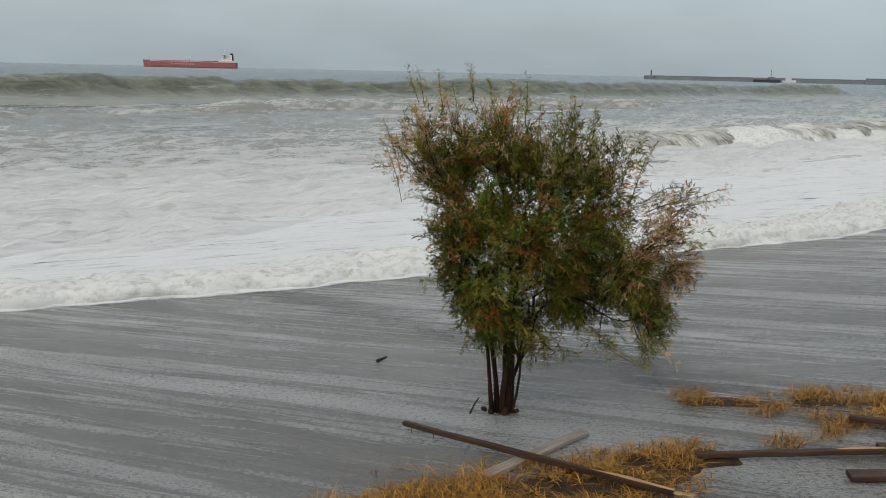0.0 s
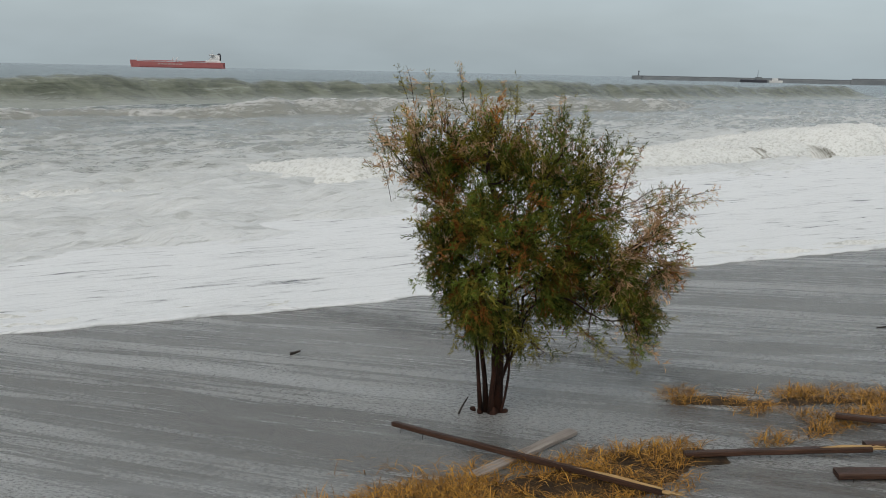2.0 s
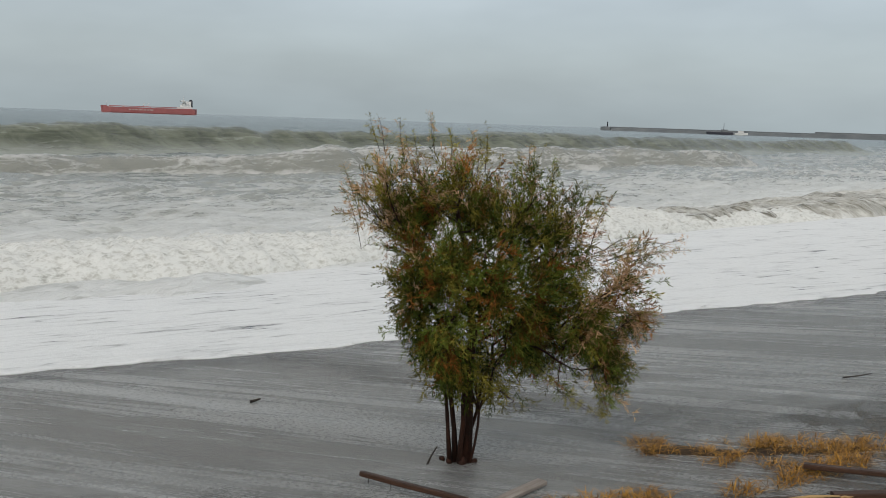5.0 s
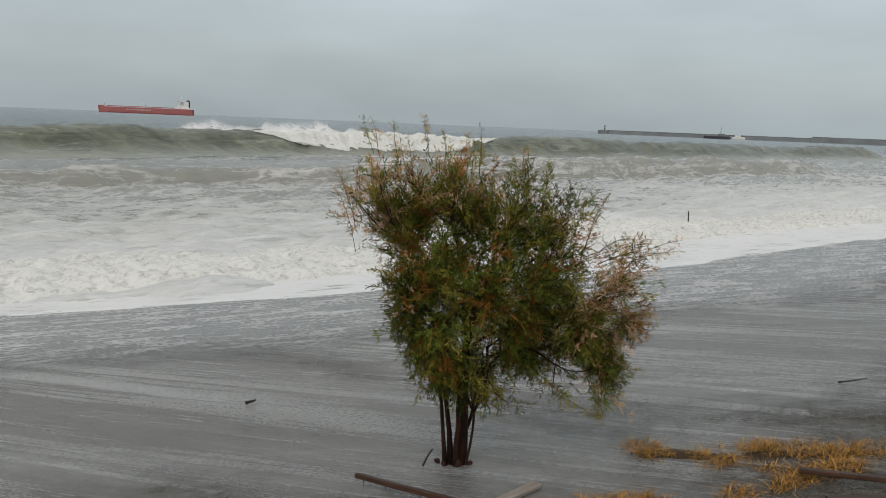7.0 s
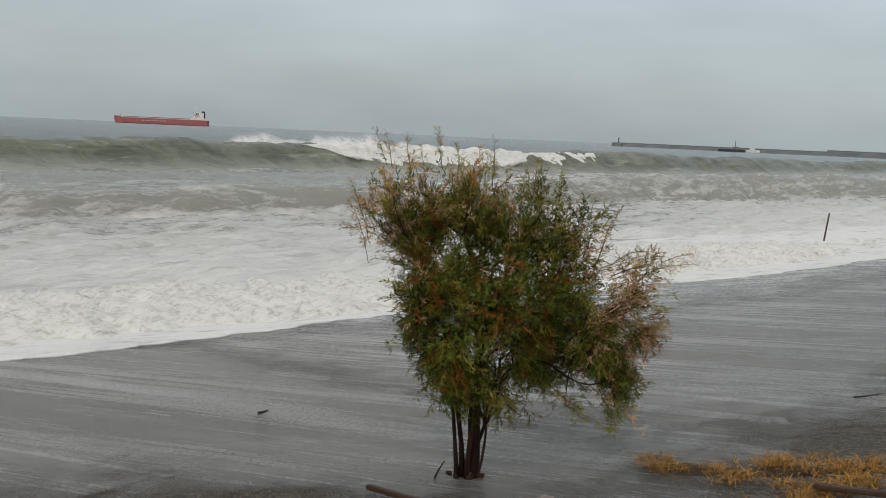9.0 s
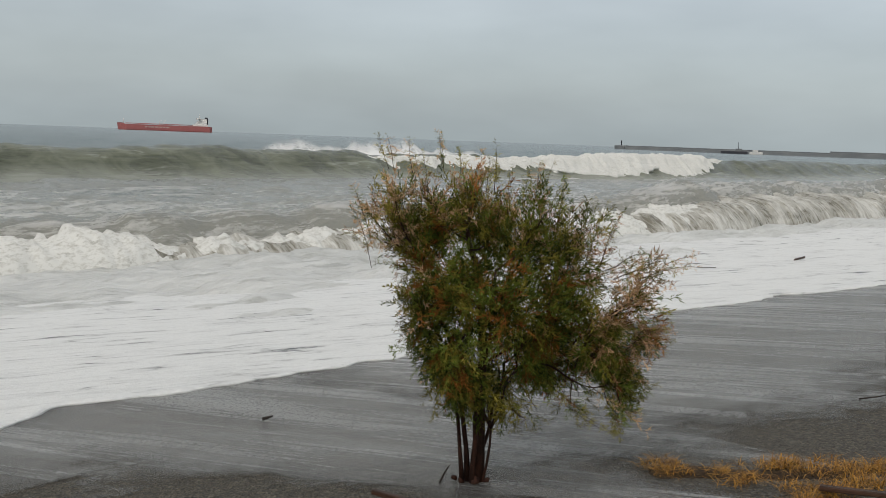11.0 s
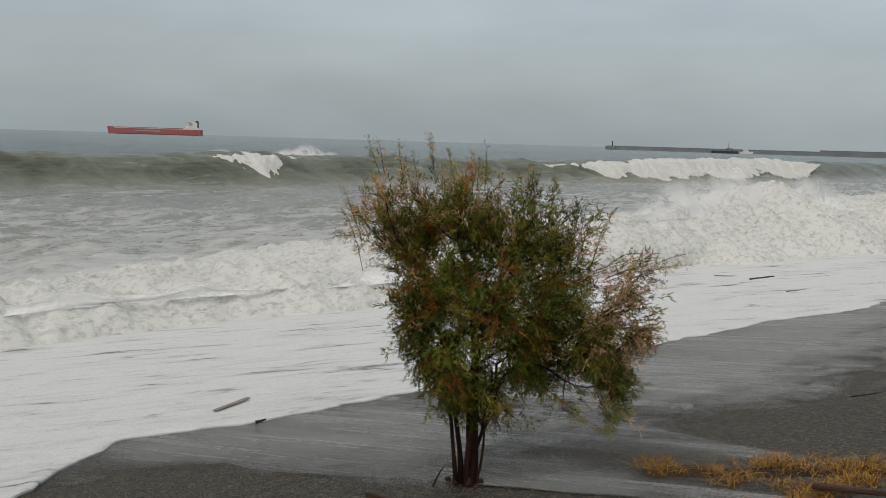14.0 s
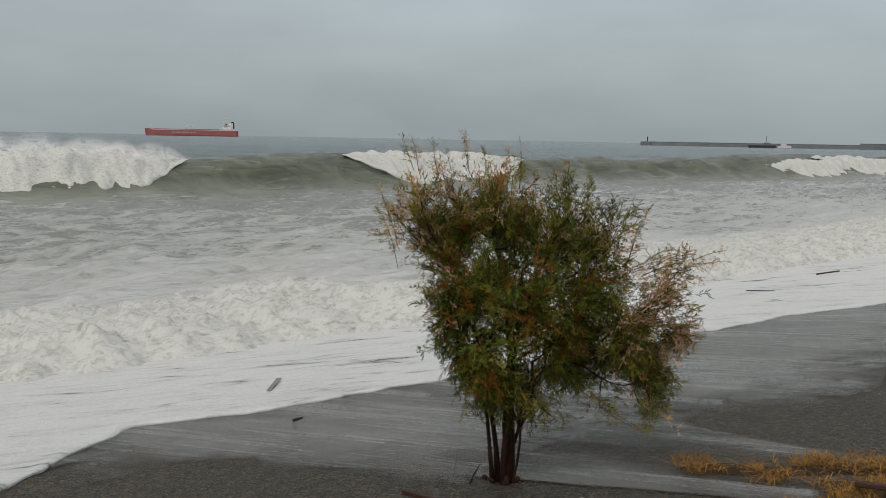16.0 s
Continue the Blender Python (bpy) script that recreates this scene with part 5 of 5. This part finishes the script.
floating("drift_board", "pale weathered board sliding on the swash foam", (0.8, 0.08, 0.025), WOOD_GREY,
         [(0, -6, 20, -0.4, 0, 0, 0), (9.5, -4, 13, 0.05, 0, 0, -8), (11.5, -1.9, 6.7, 0.075, 4.3, 0, -12), (12.5, -0.9, 5.3, 0.075, -4.3, 0, 0), (13.5, -0.1, 4.9, 0.075, -4.3, 0, 14), (14.5, 0.5, 5.2, 0.075, -4.3, 0, 28), (15, 0.7, 5.4, 0.075, -4.3, 0, 34), (16, 1.0, 6.1, 0.075, -4.3, 0, 46)])
floating("drift_lath", "thin brown lath lying on the swash foam", (0.5, 0.035, 0.03), WOOD,
         [(0, -3, 20, -0.4, 0, 0, 0), (13.2, -1.2, 8.0, -0.2, -4.3, 0, -30), (14.5, -0.5, 6.4, 0.075, -4.3, 0, -42), (15.3, -0.2, 6.8, -0.12, -4.3, 0, -40), (16, 0.2, 7.4, -0.3, -4.3, 0, -40)])
floating("drift_lath", "thin dark lath lying on the swash foam", (0.8, 0.03, 0.025), DRIFT,
         [(0, 22, 22, -0.4, 0, 0, 0), (9, 24, 13, 0.06, -4.3, 0, -20), (12.5, 24.2, 10.9, 0.07, -4.3, 0, -38), (16, 16.8, 6.5, 0.075, -4.3, 0, -40)])


floating("drift_chip", "small dark chip of wood tossed in the foam front", (0.16, 0.09, 0.06), DRIFT,
         [(0, 3.4, 10.3, 0.05, 0, 20, 0), (0.5, 3.1, 9.6, 0.22, 0, 30, 10), (1.0, 3.0, 8.9, 0.20, 0, 10, 30), (1.7, 2.8, 8.5, -0.1, 0, 0, 40), (16, 3, 12, -0.4, 0, 0, 60)])


def motions():
    def run(ob, rows, m=B):
        walk(ob, [(t, m @ pose(*r)) for t, *r in rows])

    def rel(ob, rows):
        walk(ob, [(t, pose(0, v, z)) for t, v, z in rows])
    run(surf, [(0, 0, 2, SEA), (4, 0, -1.5, SEA), (7, 0, -2.5, SEA + 0.05), (10, 0, -4.5, SEA), (13, 0, -7, SEA + 0.05), (16, 0, -8.5, SEA)])
    run(film_left, [(0, 0, -5.5, 0.004), (2.5, 0, -3.0, 0.004), (4.2, 0, -1.6, 0.004), (6.5, 0, -0.3, 0.004), (9, 0, 1.2, 0.004), (12.5, 0, 2.7, 0.004), (16, 0, 3.2, 0.004)], FACE)
    run(film_right, [(0, 0, -7.5, 0.006), (2.5, 0, -4.8, 0.006), (4.2, 0, -3.6, 0.006), (6.5, 0, -2.8, 0.006), (9, 0, -2.2, 0.006), (12.5, 0, -1.1, 0.006), (16, 0, -0.7, 0.006)], FACE)
    run(film_mid, [(0, 0, 0, 0.002), (7, 0, 0, 0.002), (9, 0, 0.4, 0.002), (12.5, 0, 1.3, 0.002), (16, 0, 1.8, 0.002)], FACE)
    run(swash_lace, [(0, 0, 10.3, 0.010), (0.5, 0, 9.6, 0.010), (1.5, 0, 8.1, 0.010), (2.5, 0, 7.3, 0.010), (3.5, 0, 6.7, 0.010), (4.2, 0, 6.6, 0.010), (6.5, 0, 7.1, 0.010), (8, 0, 8.4, 0.010), (9.5, 0, 12, 0.008), (12, 0, 20, 0.004), (16, 0, 22, 0.004)], FACE)
    run(foam_roll, [(0, 0, 9.7, 0.0), (0.5, 0, 9.0, -0.03), (1.0, 0, 8.35, -0.10), (1.5, 0, 7.75, -0.2), (2.5, 0, 7.4, -0.42), (16, 0, 9, -0.6)], FACE)
    h = 0.018
    run(swash_old, [(0, 0, 9.7, h), (0.5, 0, 9.0, h), (1.5, 0, 7.7, h), (2.5, 0, 7.0, h), (3.5, 0, 6.4, h), (4.2, 0, 6.45, h), (5.2, 0, 8.3, h), (6.3, 0, 13.0, h), (7.2, 0, 16, h), (8, 0, 18, h), (9, 0, 20, h), (16, 0, 24, h)], FACE)
    h = 0.021
    run(swash_new, [(0, 0, 24, h), (5, 0, 21, h), (7, 0, 16.3, h), (8, 0, 13.0, h), (9, 0, 10.7, h), (10.3, 0, 8.0, h), (11.5, 0, 5.9, h), (12.5, 0, 4.9, h), (13.5, 0, 4.35, h, 0, 0, -1.5), (14.5, 0, 4.25, h, 0, 0, -3.0), (15.3, 0, 4.6, h, 0, 0, -3.5), (16, 0, 5.1, h, 0, 0, -3.8)], FACE)
    # waves
    run(wave_far, [(0, 0, 132, SEA + 0.25), (2, 0, 123.4, SEA + 0.2), (3.5, 0, 117, SEA + 0.15), (7, 0, 106, SEA), (9, 0, 97, SEA), (12.5, 0, 84, SEA), (16, 0, 71, SEA)])
    for ob, (a, b, hh, t0, t1) in zip(far_foam, FAR_FOAM):
        rel(ob, [(0, 1.5, -hh - 0.8)] + ([(t0, 1.5, -hh - 0.8)] if t0 > 0 else []) + [(t1, -0.1, -0.7 if a == 41 else 0.05)] + ([(14.5, -0.1, -0.4), (15.4, 0.5, -4.0), (16, 0.5, -4.5)] if a == 41 else [(9.2, -0.1, 0.0), (11.5, -0.2, -0.7), (13.0, 0.0, -1.9), (14.4, 0.3, -3.8), (16, 0.5, -4.0)] if a == 68 else [(14.0, -0.5, -0.4), (16, -1.5, -2.4)] if a == 94 else [(13.5, -0.4, -0.3), (16, -1.5, -1.2)] if a == 116 else [(16, -0.9, -0.4)] if 130 < a < 170 else [(16, -0.2, 0.0)] * (t1 < 16)))
    run(wave_mid, [(0, 0, 92, SEA - 1.5), (2.0, 0, 84, SEA - 1.1), (3.5, 0, 77, SEA - 0.5), (7, 0, 56, SEA), (9, 0, 43, SEA), (11.5, 0, 27.2, SEA), (12.0, 0, 24.8, SEA), (12.5, 0, 21.9, SEA), (13.5, 0, 18.6, SEA), (14.5, 0, 16.2, SEA + 0.08), (16, 0, 13.2, SEA + 0.28)])
    rel(mid_swell, [(0, 1, -0.1), (3, 1, -0.2), (7, 1, -0.85), (9, 1, -0.6), (10, 1, -0.2), (11.5, 2, -0.6), (13, 3, -2.6), (16, 4, -3)])
    rel(mid_curtain, [(0, 2, -3.6), (9.0, 2, -3.6), (10.5, 0.8, -1.9), (11.7, 0, -0.7), (12.3, 0, 0.0), (12.7, 0, 0.05), (13.3, 0, -0.7), (14.2, 1.0, -2.6), (16, 1.0, -3.6)])
    for k, ob in enumerate(mid_foam):
        rel(ob, [(0, 2, -3.4), (9.5, 2, -3.0), (10.8, 1.0, -0.6), (11.6, 0.8, -0.25), (12.3, -0.6, -0.95 + 0.3 * max(k - 1, 0)), (12.6, -0.9, -0.75 + 0.45 * max(k - 1, 0)), (13.1, -0.3, 0.1), (13.8, -0.2, 0.05 + 0.8 * min(k, 1)), (14.4, 0, -0.48 + 0.55 * min(k, 1)), (15.2, 0, -0.4), (16, 0, -0.5)])
    run(wave_in, [(0, 0, 38, SEA), (1.5, 0, 31.5, SEA), (2.5, 0, 26.5, SEA), (3.5, 0, 23.2, SEA), (4.2, 0, 21.3, SEA), (6.5, 0, 18.6, SEA), (7, 0, 17.6, SEA + 0.1), (8, 0, 14.5, SEA + 0.3), (9, 0, 12.0, SEA + 0.45), (10, 0, 10.5, SEA + 0.2), (11.5, 0, 9.5, SEA - 1.0), (16, 0, 9.5, SEA - 1.6)])
    rel(in_curtain, [(0, 1.5, -1.7), (1.5, 1, -1.9), (2.5, 0.5, -1.7), (3.1, 0.2, -0.4), (3.6, 0, 0.05), (4.2, 0, -0.1), (5.5, 1, -2.2), (7, 1, -4), (16, 1, -4)])
    rel(in_foam[0], [(0, 0, -1.1), (1.5, 0, -1.0), (2.2, 0, -0.8), (3.0, 0, -0.3), (3.7, 0, 0), (6.5, 0, -0.3), (8, 0, -0.5), (9, 0, -0.58), (10.2, 0, -1.0), (16, 0, -1.5)])
    rel(in_foam[2], [(0, 0, -0.8), (1.5, 0, -0.4), (2.5, 0, 0.0), (3.5, -2.0, -0.8), (9, 0, -1.0), (10.2, 0, -2), (16, 0, -2.2)])
    rel(in_foam[1], [(0, 0.5, -1.7), (1.5, 0, -0.8), (2.3, 0, -0.1), (3.5, -1.9, -0.15), (5.5, 0, -0.1), (7, 0, -0.4), (8, 0, -0.58), (9, 0, -0.65), (10.2, 0, -0.9), (16, 0, -1.5)])
    # the tree leans a little in the gusts
    walk(tree, [(q, pose(TREE[0], TREE[1], 0, 0, a, 0)) for q, a in ((0, 0), (1, 0.1), (2, 0.3), (3, 0.0), (4, 0.25), (6.5, -0.05), (7, -0.35), (7.5, -0.05), (8, -0.4), (9, -0.45), (11.5, -0.6), (12, -0.35), (12.5, -0.85), (13, -0.65), (14, -0.8), (15, -1.05), (15.5, -0.6), (16, -0.7))])
    for ob, top, t0, t1, t2 in sprays:
        rel(ob, [(0, 1, -5.5), (t0, 1, -4.5), (t1, 0, top)] + ([(t2, 0.5, top), (16, 1, -4.5)] if t2 < 16 else [(16, 0.8, top)]))
    rel(mid_burst, [(0, 1, -5.5), (12.7, 1, -5.0), (13.1, 0.5, -2.4), (13.5, 0, -0.8), (13.9, 0, -0.1), (14.3, 0, -1.4), (14.9, 0.3, -4.2), (16, 0.5, -5.5)])
    for ob in burst_spray:
        rel(ob, [(0, 1, -5.5), (12.9, 1, -4.5), (13.5, 0, 1.2), (14.0, 0.2, 2.2), (14.5, 0.4, 0.2), (15.1, 0.6, -4), (16, 0.6, -5)])
    rel(mid_spray, [(0, 1, -5), (11.5, 1, -5), (12.7, 0, 0.2), (13.1, 0, 1.0), (14.0, 0, 1.1), (14.7, 0.3, -0.2), (15.5, 0.5, -2.5), (16, 0.5, -4)])
    for ob, rows in FLOATS:
        walk(ob, [(q, B @ pose(u, v, (max(SEA, -SLOPE * v) + h), a, b, c)) for q, u, v, h, a, b, c in rows])
    # a chip drawn along by the backwash
    walk(rock, [(t, B @ pose(u, v, -SLOPE * v + 0.015, 0, 0, -42 + a)) for t, u, v, a in ROCK])


ROCK = [(0, 0.5, 2.7, 25), (0.5, 0.4, 3.1, 15), (1, 0.3, 3.4, 10), (1.5, 0.12, 3.62, 5), (2, 0.05, 3.8, 2), (2.5, 0.0, 3.9, 0), (16, 0.0, 3.9, 0)]
motions()
